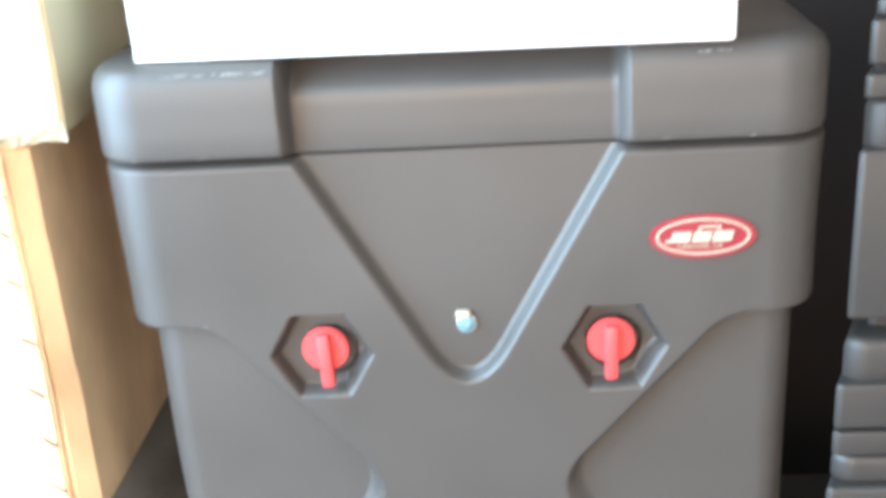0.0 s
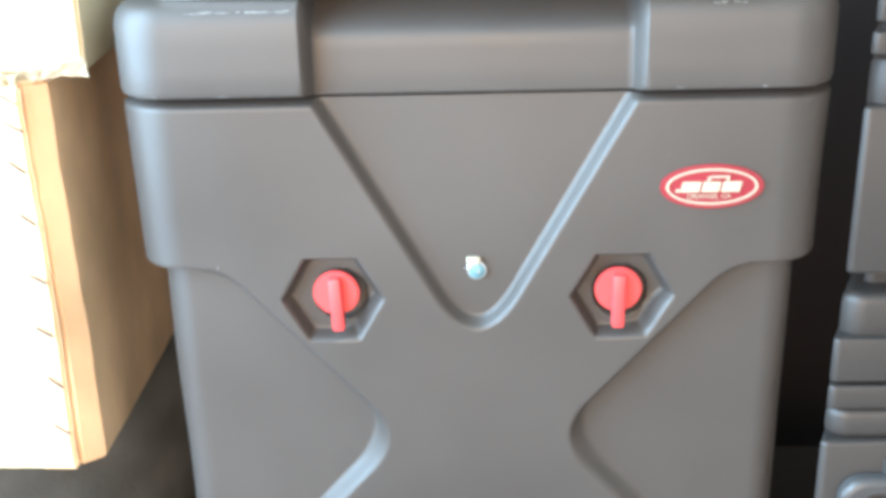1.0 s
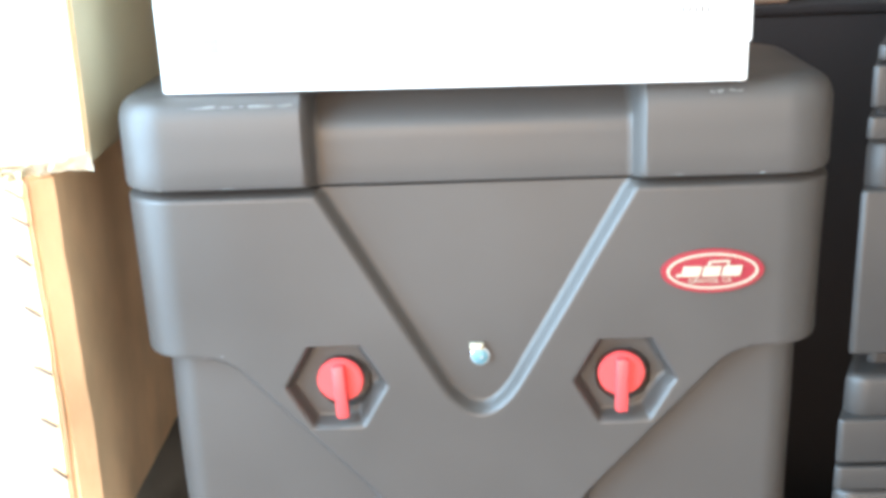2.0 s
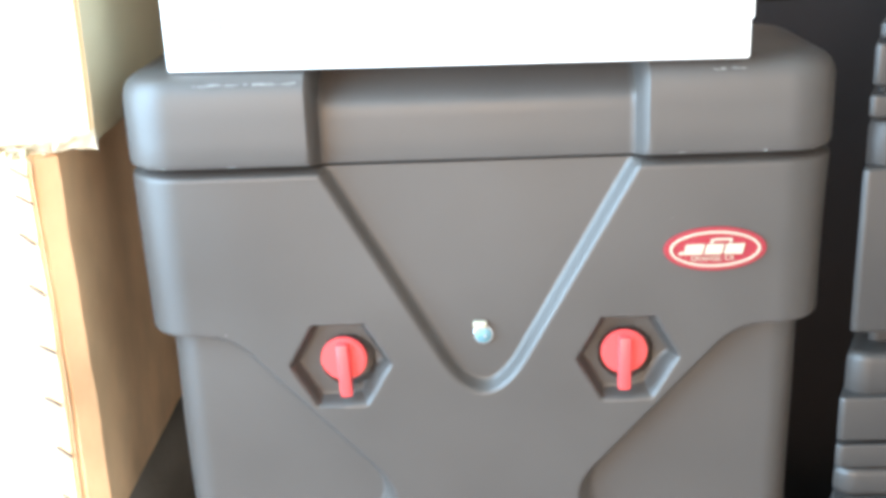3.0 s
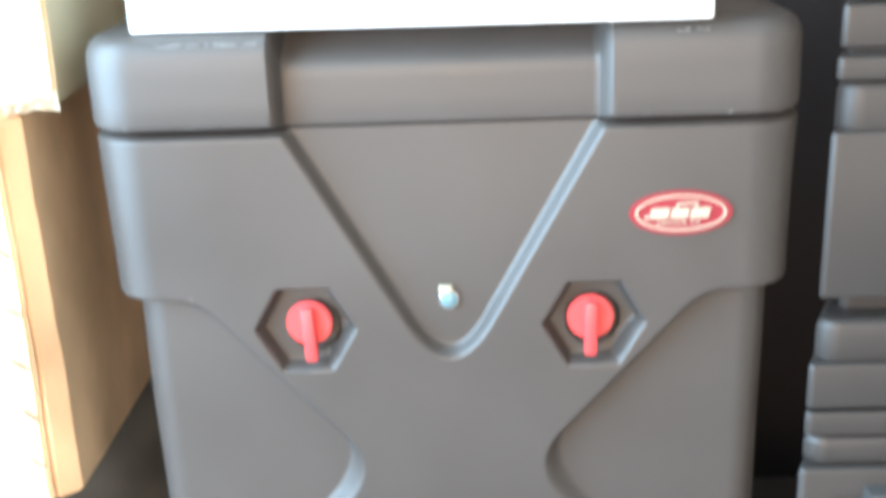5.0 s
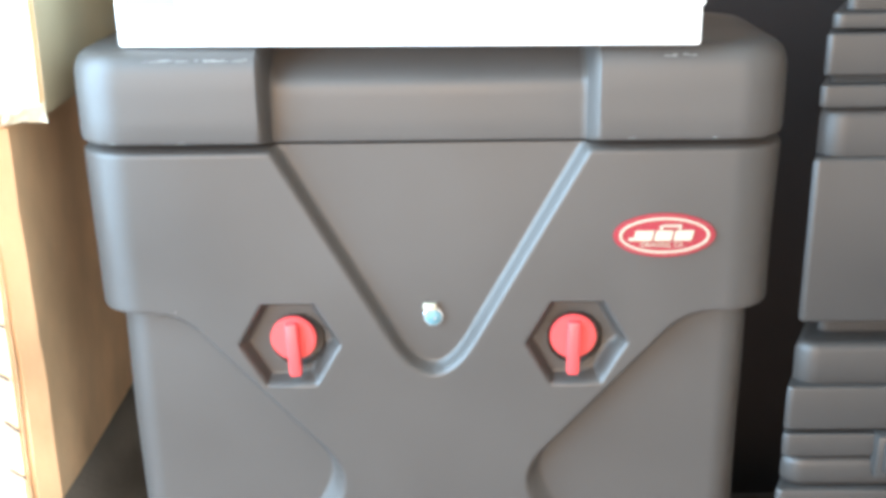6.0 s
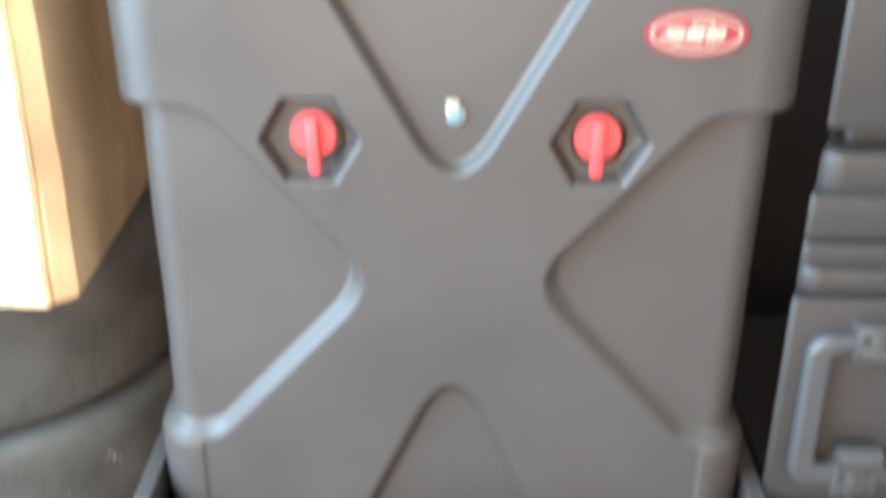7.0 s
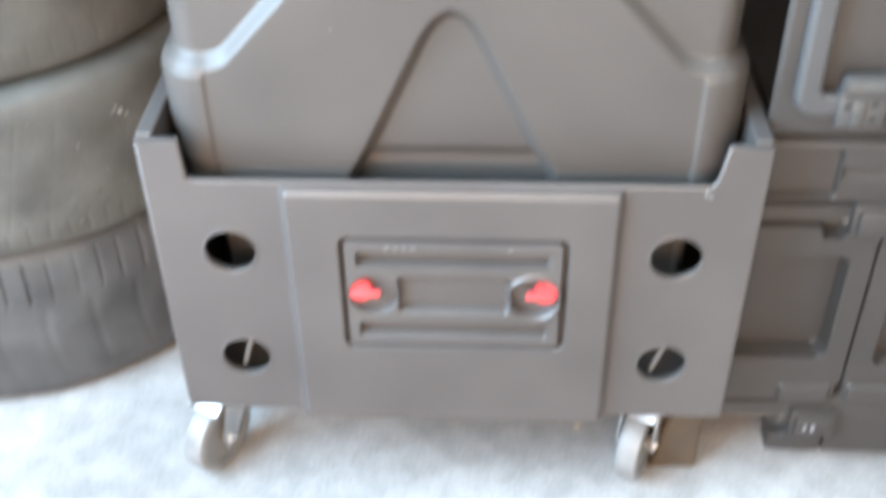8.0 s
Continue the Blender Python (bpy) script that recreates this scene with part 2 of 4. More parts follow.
def tube(points, radius, seg=10, closed=False):
    pts = [Vector(p) for p in points]
    verts, faces, n = [], [], len(pts)
    for i, p in enumerate(pts):
        a = pts[(i - 1) % n] if closed or i else p
        b = pts[(i + 1) % n] if closed or i < n - 1 else p
        d = (b - a).normalized()
        side = d.cross(Vector((0, 1, 0))).normalized()
        up = side.cross(d)
        for k in range(seg):
            t = k / seg * math.tau
            verts.append(tuple(p + radius * (math.cos(t) * side + math.sin(t) * up)))
    for i in range(n if closed else n - 1):
        j = (i + 1) % n
        for k in range(seg):
            l = (k + 1) % seg
            faces.append((i * seg + k, i * seg + l, j * seg + l, j * seg + k))
    if not closed:
        faces += [tuple(range(seg))[::-1], tuple((n - 1) * seg + k for k in range(seg))]
    return verts, faces


def ramp01(t):
    t = np.clip(t, 0, 1)
    return 0.5 * t + 0.5 * t * t * (3 - 2 * t)


def smax(a, b, k):
    h = np.maximum(k - np.abs(a - b), 0) / k
    return np.maximum(a, b) + h * h * k / 4


def even_smax(a, b, k, across, along):
    """smax of two mirrored slopes, scaled so that a bevel keeps its width round the rounded tip."""
    lean = np.clip((a - b) / k, -1, 1)
    return smax(a, b, k) / np.hypot(lean * across, along)


def sunk(f, outer, inner):
    """0 outside a region (f > outer), 1 on its floor (f < -inner)."""
    return ramp01((outer - f) / (outer + inner))


def rect_sdf(x, z, cx, cz, hx, hz, r):
    qx, qz = np.abs(x - cx) - hx + r, np.abs(z - cz) - hz + r
    return np.minimum(np.maximum(qx, qz), 0) + np.hypot(np.maximum(qx, 0), np.maximum(qz, 0)) - r


def relief(x0, x1, z0, z1, step, y_of, y_back):
    """A moulded upright panel: a fine sheet whose front is y_of(x, z), with a rim that runs back to y_back."""
    nx, nz = int(round((x1 - x0) / step)) + 1, int(round((z1 - z0) / step)) + 1
    gx, gz = np.meshgrid(np.linspace(x0, x1, nx), np.linspace(z0, z1, nz))
    gy = y_of(gx, gz)
    verts = np.stack([gx.ravel(), gy.ravel(), gz.ravel()], 1).tolist()
    faces = [(i * nx + j, i * nx + j + 1, (i + 1) * nx + j + 1, (i + 1) * nx + j) for i in range(nz - 1) for j in range(nx - 1)]
    rim = [j for j in range(nx)] + [i * nx + nx - 1 for i in range(1, nz)] + [(nz - 1) * nx + j for j in range(nx - 2, -1, -1)] \
        + [i * nx for i in range(nz - 2, 0, -1)]
    first = len(verts)
    verts += [(verts[k][0], y_back, verts[k][2]) for k in rim]
    m = len(rim)
    faces += [(rim[k], first + k, first + (k + 1) % m, rim[(k + 1) % m]) for k in range(m)]
    faces.append(tuple(first + k for k in range(m)))
    return verts, faces


# ---- the garage ----
def setting(name, bm, mat, label, bevel=0.0):
    ob = part(name, bm, mat, None, smooth=False, bevel=bevel)
    return tagged(ob, label, name.split("_")[0], kind="structure")


R = ROOM
setting("floor", box(R["x0"], R["x1"], R["y0"], R["y1"], -0.12, 0), CONCRETE, "worn pale grey concrete garage floor")
setting("ground", box(-60, 60, -60, 60, -0.3, -0.125), OUTSIDE, "pale concrete driveway outside the garage")
setting("ceiling", box(R["x0"] - 0.1, R["x1"] + 0.1, R["y0"] - 0.1, R["y1"] + 0.1, R["h"], R["h"] + 0.1), DIM_BOARD,
        "assumed ceiling out of view, toned to limit bounce from above")
setting("wall_north", box(R["x0"] - 0.1, R["x1"] + 0.1, R["y1"], R["y1"] + 0.1, -0.12, R["h"]), SHADE_WALL,
        "back wall of the garage, coloured dark to stand for shade")
wall_south = box(R["x0"] - 0.1, SOUTH_X0, R["y0"] - 0.1, R["y0"], -0.12, R["h"])
box(SOUTH_X1, R["x1"] + 0.1, R["y0"] - 0.1, R["y0"], -0.12, R["h"], bm=wall_south)
box(SOUTH_X0, SOUTH_X1, R["y0"] - 0.1, R["y0"], SOUTH_H, R["h"], bm=wall_south)
setting("wall_south", wall_south, WALLPAINT, "painted wall with a wide open garage doorway")
# out of view; its distance and dull tone set the fill from the right
setting("wall_east", box(R["x1"], R["x1"] + 0.1, R["y0"], R["y1"], -0.12, R["h"]), DIM_BOARD, "assumed wall out of view, toned and placed to limit fill")
wall_west = box(R["x0"] - 0.1, R["x0"], DOOR_Y1, R["y1"], -0.12, R["h"])
box(R["x0"] - 0.1, R["x0"], R["y0"], DOOR_Y0, -0.12, R["h"], bm=wall_west)
box(R["x0"] - 0.1, R["x0"], DOOR_Y0, DOOR_Y1, DOOR_H, R["h"], bm=wall_west)
setting("wall_west", wall_west, WALLPAINT, "painted wall with a wide open garage doorway")


# ---- the tall moulded shipping case ----
CASE_D = 0.20          # depth front to back


def perimeter(w, r, front, depth, step):
    """Points round a rounded rectangle in plan, seen from above, with the distance u along it from the middle of the front."""
    out = []
    nf = int(2 * (w - r) / step)
    arc = 16
    for i in range(nf + 1):
        x = -(w - r) + 2 * (w - r) * i / nf
        out.append((x, front, 0, -1, x))
    for i in range(1, arc + 1):
        a = i / arc * math.pi / 2
        out.append((w - r + r * math.sin(a), front + r - r * math.cos(a), math.sin(a), -math.cos(a), w - r + r * a))
    ns = 14
    edge = w - r + r * math.pi / 2
    for i in range(1, ns + 1):
        y = front + r + (depth - 2 * r) * i / ns
        out.append((w, y, 1, 0, edge + y - front - r))
    for i in range(1, arc + 1):
        a = i / arc * math.pi / 2
        out.append((w - r + r * math.cos(a), front + depth - r + r * math.sin(a), math.cos(a), math.sin(a), edge + depth))
    right = [p for p in out if p[4] > w - r + 1e-9]
    out.append((0, front + depth, 0, 1, edge + depth))
    for x, y, nx, ny, u in reversed(right):
        out.append((-x, y, -nx, ny, -u))
    return np.array(out)


KNOB_X, KNOB_Z = 0.1245, 0.8965
HEX_X, HEX_Z = 0.1275, 0.8915


def case_depth(u, z):
    """How far the moulding lies behind the case's outer skin at u along the perimeter and height z."""
    a = np.abs(u)
    # diamonds at the two flanks, which wrap round the corners
    f = smax((z - (0.852 + 1.1 * (a - 0.162))) / 1.487, ((0.656 - 1.1 * (a - 0.158)) - z) / 1.487, 0.048)
    f = smax(f, z - 0.920, 0.020)
    f = smax(f, 0.576 - z, 0.012)
    deep = 0.0135 + (z - 0.577) * 0.011
    d = deep * sunk(f, 0.003, 0.0045 + 0.0065 * ramp01((0.775 - z) / 0.04))
    # the V under the lid
    line = 0.0235 + 0.562 * (z - 0.87)
    f = even_smax((u - line) / 1.147, (-u - line) / 1.147, 0.066, 0.872, 0.49)
    in_v = sunk(f, 0.0015, 0.0078)
    d = np.maximum(d, 0.013 * in_v)
    # the wedge at the foot
    line = (0.679 - z) / 2.16
    f = even_smax((u - line) / 1.102, (-u - line) / 1.102, 0.066, 0.907, 0.42)
    d = np.maximum(d, (0.011 + 0.007 * ramp01((0.481 - z) / 0.008)) * sunk(f, 0.002, 0.011))
    # hexagonal wells of the two latches, each with a round cup
    for s in (-1, 1):
        hx, hz = np.abs(u - s * HEX_X), np.abs(z - HEX_Z)
        f = np.maximum(hz, 0.866 * hx + 0.5 * hz) - 0.0395
        lit = ramp01((u - s * HEX_X) / 0.02) * ramp01((HEX_Z - z) / 0.012 + 0.4)
        d = np.maximum(d, 0.0155 * sunk(f, 0.0005, 0.0062 + 0.0055 * lit))
        cup = np.hypot(u - s * KNOB_X - 0.003, z - KNOB_Z + 0.006) - 0.0275
        d = np.maximum(d, 0.0235 * sunk(cup, 0.0005, 0.0055))
    # corner pillars at the foot stand a little proud
    d = d - 0.0025 * sunk(np.maximum(0.249 - a, z - 0.569), 0.002, 0.003)
    # rounded shoulder under the lid and step at the foot
    d = d + 0.012 * ramp01((z - 1.0645) / 0.008) ** 2 * (1 - in_v)
    d = d + 0.0035 * ramp01((0.464 - z) / 0.003) + 0.0025 * np.exp(-((z - 0.4605) / 0.0022) ** 2)
    # slight unevenness of the moulded sheet
    d = d + 0.0004 * (np.sin(u * 31 + z * 17) + np.sin(u * 13 - z * 29 + 1.0))
    # drawn in below the tray's rim
    d = d + 0.030 * ramp01((0.425 - z) / 0.040)
    return d


def case_body():
    per = perimeter(0.304, 0.048, 0.0, CASE_D, 0.0018)
    zs = np.concatenate([np.linspace(0.18, 0.37, 4), np.linspace(0.38, 0.46, 14), np.arange(0.4618, 1.0722, 0.0018)])
    rows = [np.stack([per[:, 0], per[:, 1], np.full(len(per), z)], 1) for z in zs]
    # the flanks taper; the front's own marks keep their places
    for row, z in zip(rows, zs):
        lean = (1.07 - z) * 0.014
        over = np.clip((np.abs(per[:, 4]) - 0.24) / 0.06, 0, 1)
        d = case_depth(per[:, 4], np.full(len(per), z))
        row[:, 0] = per[:, 0] - per[:, 2] * d - np.sign(per[:, 0]) * over * lean
        row[:, 1] = per[:, 1] - per[:, 3] * d
    n = len(per)
    verts = np.concatenate(rows).tolist()
    faces = [(i * n + j, i * n + (j + 1) % n, (i + 1) * n + (j + 1) % n, (i + 1) * n + j)
             for i in range(len(zs) - 1) for j in range(n)]
    faces += [tuple(range(n))[::-1], tuple((len(zs) - 1) * n + j for j in range(n))]
    return verts, faces


def case_lid():
    per = perimeter(0.301, 0.046, -0.010, CASE_D + 0.012, 0.003)
    n = len(per)
    u = per[:, 4]
    mid = 1 - ramp01((np.abs(u) - 0.1310) / 0.0085)
    pad = [(0.012, 1.0765), (0.004, 1.0768), (0.001, 1.0785), (0.0, 1.082), (0.0, 1.100), (0.0, 1.120), (0.0003, 1.136), (0.0018, 1.1425),
           (0.0045, 1.1478), (0.009, 1.152), (0.015, 1.1545), (0.023, 1.1557), (0.033, 1.156), (0.042, 1.156)]
    dip = [(0.026, 1.0738), (0.022, 1.074), (0.0205, 1.0752), (0.020, 1.0775), (0.020, 1.095), (0.020, 1.112), (0.0203, 1.120), (0.0215, 1.1245),
           (0.024, 1.128), (0.030, 1.1325), (0.040, 1.138), (0.054, 1.146), (0.066, 1.1535), (0.074, 1.156)]
    verts, faces = [], []
    for (pi, pz), (di, dz) in zip(pad, dip):
        inset, z = pi + (di - pi) * mid, pz + (dz - pz) * mid
        verts += np.stack([per[:, 0] - per[:, 2] * inset, per[:, 1] - per[:, 3] * inset, z], 1).tolist()
    for i in range(len(pad) - 1):
        faces += [(i * n + j, i * n + (j + 1) % n, (i + 1) * n + (j + 1) % n, (i + 1) * n + j) for j in range(n)]
    faces += [tuple(range(n))[::-1], tuple((len(pad) - 1) * n + j for j in range(n))]
    return verts, faces


def red_latch(x, y, z, parent, turn=0.0, size=1.0, back=0.012, stem=0.0):
    """A round red quarter-turn latch whose finger bar overhangs the disc on one side."""
    m = Matrix.Translation((x, y, z)) @ Matrix.Rotation(radians(turn), 4, "Y") @ Matrix.Scale(size, 4)
    bm = cylinder((0, back, 0), (0, -0.004, 0), 0.0205, seg=40)
    bmesh.ops.bevel(bm, geom=[e for e in bm.edges if abs(e.verts[0].co.y - e.verts[1].co.y) < 1e-6], offset=0.0015, segments=2,
                    affect="EDGES")
    bm.transform(m)
    disc = part("latch", bm, RED, parent, "red plastic quarter-turn latch")
    if stem:
        post = cylinder((0, back + 0.0005, 0), (0, stem, 0), 0.013, seg=24)
        post.transform(m)
        part("latch_stem", post, SEAL_AND_SHADE, disc, "dark latch stem")
    bar = rounded_box(-0.0055, 0.0055, -0.0125, -0.002, -0.0335, 0.0165, 0.0022, 2)
    bar.transform(m)
    part("finger_bar", bar, RED, disc)
    return disc


case = root("shipping_case", 0, CASE_D / 2, 0.18, "tall black moulded plastic case with red latches in wheeled tray", "case")
part("body", case_body(), PLASTIC, case)
part("lid", case_lid(), PLASTIC, case)
part("seal", rounded_box(-0.286, 0.286, 0.018, CASE_D - 0.015, 1.066, 1.082, 0.003), SEAL_AND_SHADE, case)
for s in (-1, 1):
    red_latch(s * KNOB_X, 0.007, KNOB_Z, case, turn=-2.5 if s < 0 else 0.5, back=0.002, stem=0.018)

# bright rivet at the foot of the V
rivet = cylinder((0.0005, 0.0135, 0.9140), (0.0005, 0.0095, 0.9140), 0.0093, 0.0088, seg=36)
rivet_ob = part("rivet", rivet, CHROME, case, "bright zinc-plated rivet", bevel=0.0008)
dome = bmesh.new()
bmesh.ops.create_uvsphere(dome, u_segments=28, v_segments=12, radius=0.0076)
dome.transform(Matrix.Translation((0.0005, 0.0097, 0.9138)) @ Matrix.Diagonal((1, 0.28, 1, 1)))
head = part("rivet_head", dome, RIVET, rivet_ob, "blue-grey plated rivet head")
part("rivet_dimple", cylinder((0.0018, 0.0082, 0.9136), (0.0018, 0.0072, 0.9136), 0.0017, 0.0012, seg=14), CHROME, rivet_ob)
part("rivet_cap", rounded_box(-0.0085, 0.0040, 0.0065, 0.0128, 0.9205, 0.9272, 0.0018, 3), BADGE_WHITE, rivet_ob, "white washer edge")


def ellipse_plate(cx, cz, rx, rz, y0, y1, hole=None):
    bm = bmesh.new()
    ring = lambda a, b, y: [bm.verts.new((cx + a * math.cos(i / 56 * math.tau), y, cz + b * math.sin(i / 56 * math.tau))) for i in range(56)]
    f, b = ring(rx, rz, y0), ring(rx, rz, y1)
    sides = [(f, b)]
    if hole:
        g, h = ring(hole[0], hole[1], y0), ring(hole[0], hole[1], y1)
        sides += [(h, g)]
        for i in range(56):
            j = (i + 1) % 56
            bm.faces.new((f[i], f[j], g[j], g[i]))
    else:
        bm.faces.new(f)
        bm.faces.new(b[::-1])
    for p, q in sides:
        for i in range(56):
            j = (i + 1) % 56
            bm.faces.new((p[i], q[i], q[j], p[j]))
    bmesh.ops.recalc_face_normals(bm, faces=bm.faces[:])
    return bm


BX, BZ = 0.1995, 0.9925
badge = part("badge", ellipse_plate(BX, BZ, 0.0435, 0.0195, -0.0022, 0.002), BADGE_RED, case, "oval red badge with a cream ring and plain cream shapes")
part("badge_ring", ellipse_plate(BX, BZ, 0.0385, 0.0160, -0.0032, -0.001, (0.0364, 0.0141)), BADGE_WHITE, badge)


def slanted(x0, x1, z0, z1, lean=0.25, cut=None):
    bm = bmesh.new()
    vs = []
    for y in (-0.0036, -0.0012):
        vs.append([bm.verts.new((BX + x + lean * z, y, BZ + z)) for x, z in ((x0, z0), (x1, z0), (x1, z1), (x0, z1))])
    bm.faces.new(vs[0])
    bm.faces.new(vs[1][::-1])
    for i in range(4):
        bm.faces.new((vs[0][i], vs[1][i], vs[1][(i + 1) % 4], vs[0][(i + 1) % 4]))
    bmesh.ops.recalc_face_normals(bm, faces=bm.faces[:])
    return bm


for x0, x1, z0, z1 in ((-0.0255, -0.0100, -0.0045, 0.0045), (-0.0080, 0.0065, -0.0045, 0.0045), (0.0085, 0.0240, -0.0045, 0.0045),
                       (-0.0295, -0.0250, -0.0045, -0.0020), (-0.0030, 0.0120, 0.0078, 0.0096), (-0.0055, -0.0032, 0.0052, 0.0090), (0.0105, 0.0125, 0.0052, 0.0084)):
    part("emblem_bar", slanted(x0, x1, z0, z1), BADGE_WHITE, badge)


def lettering(text, size, x, y, z, mat, parent):
    curve = bpy.data.curves.new("lettering", "FONT")
    curve.body, curve.size, curve.align_x, curve.extrude = text, size, "CENTER", 0.0003
    tmp = new("lettering", curve)
    bpy.context.view_layer.update()
    mesh = bpy.data.meshes.new_from_object(tmp.evaluated_get(bpy.context.evaluated_depsgraph_get()))
    bpy.data.objects.remove(tmp)
    mesh.transform(Matrix.Translation((x, y, z)) @ Matrix.Rotation(radians(90), 4, "X"))
    bm = bmesh.new()
    bm.from_mesh(mesh)
    return part("lettering", bm, mat, parent, smooth=False)


lettering("ORANGE, CA", 0.0062, BX - 0.002, -0.0030, BZ - 0.0103, BADGE_WHITE, badge)

# ---- the wheeled tray under the case ----
DF = -0.040            # its front
DB = 0.245             # its back
tray = root("wheeled_tray", 0, 0.10, 0, "black plastic wheeled tray with round holes, red latches and casters", "dolly")
HOLES = [(s * 0.2365, z, 0.0290) for s in (-1, 1) for z in (0.377, 0.2235)]
front_outline = [(-0.312, 0.14), (0.312, 0.14), (0.314, 0.515), (0.276, 0.515), (0.270, 0.475), (0.262, 0.466), (-0.262, 0.466),
                 (-0.274, 0.470), (-0.276, 0.515), (-0.314, 0.515)]
front_wall = part("front_wall", plate(front_outline, HOLES, DF, DF + 0.009), PLASTIC3, tray, smooth=False)
part("rolled_rim", tube([(x, DF + 0.0042, z - 0.001) for x, z in front_outline[1:] + front_outline[:1]], 0.0040, 12), PLASTIC3, front_wall)
for cx, cz, r in HOLES:
    ring = [(cx + r * math.cos(a / 36 * math.tau), DF + 0.0012, cz + r * math.sin(a / 36 * math.tau)) for a in range(36)]
    part("hole_lip", tube(ring, 0.0022, 8, True), PLASTIC3, front_wall)
part("back_wall", box(-0.313, 0.313, DB - 0.018, DB, 0.14, 0.515), PLASTIC3, tray, bevel=0.003)
for s in (-1, 1):
    x0, x1 = sorted((s * 0.318, s * 0.300))
    part("side_wall", box(x0, x1, DF + 0.0092, DB - 0.0182, 0.141, 0.519), PLASTIC3, tray, bevel=0.003)
part("tray_floor", box(-0.2955, 0.2955, DF + 0.0185, DB - 0.0185, 0.142, 0.178), PLASTIC3, tray)


def latch_panel(x, z):
    """The raised middle of the tray's front, with its latched hatch."""
    y = np.full_like(x, DF - 0.012)
    y = y + 0.012 * ramp01((np.abs(x) - 0.1690) / 0.0095) + 0.004 * ramp01((z - 0.459) / 0.005)
    cx, cz = 0.002, 0.3300
    gap = np.abs(rect_sdf(x, z, cx, cz, 0.1180, 0.0745, 0.008)) - 0.0026
    y = y + 0.011 * sunk(gap, 0.0008, 0.0015)
    for zz in (0.3795, 0.2810):
        y = y + 0.015 * sunk(rect_sdf(x, z, cx - 0.001, zz, 0.1025, 0.0095, 0.002), 0.0, 0.0025)
    y = y + 0.013 * sunk(rect_sdf(x, z, cx, 0.3305, 0.061, 0.0255, 0.006), 0.0, 0.004)
    for s in (-1, 1):
        cup = np.hypot(x - cx - s * 0.0865, z - 0.3285) - 0.0265
        y = np.maximum(y, DF - 0.012 + 0.013 * sunk(cup, 0.0, 0.003))
        y = y - 0.0035 * np.exp(-((cup - 0.0030) / 0.0022) ** 2)
    return y


for s in (-1, 1):
    stem = cylinder((s * 0.2365 - 0.008, DF + 0.020, 0.195), (s * 0.2365 + 0.006, DF + 0.016, 0.246), 0.0030, seg=14)
    part("caster_bolt", stem, HUB_GREY, tray)
panel = part("latch_panel", relief(-0.1815, 0.1815, 0.1405, 0.4645, 0.0016, latch_panel, DF - 0.0002), PLASTIC3, tray)
red_latch(-0.0985, DF - 0.007, 0.3322, tray, turn=-90, size=0.64)
red_latch(0.1010, DF - 0.007, 0.3322, tray, turn=90, size=0.64)


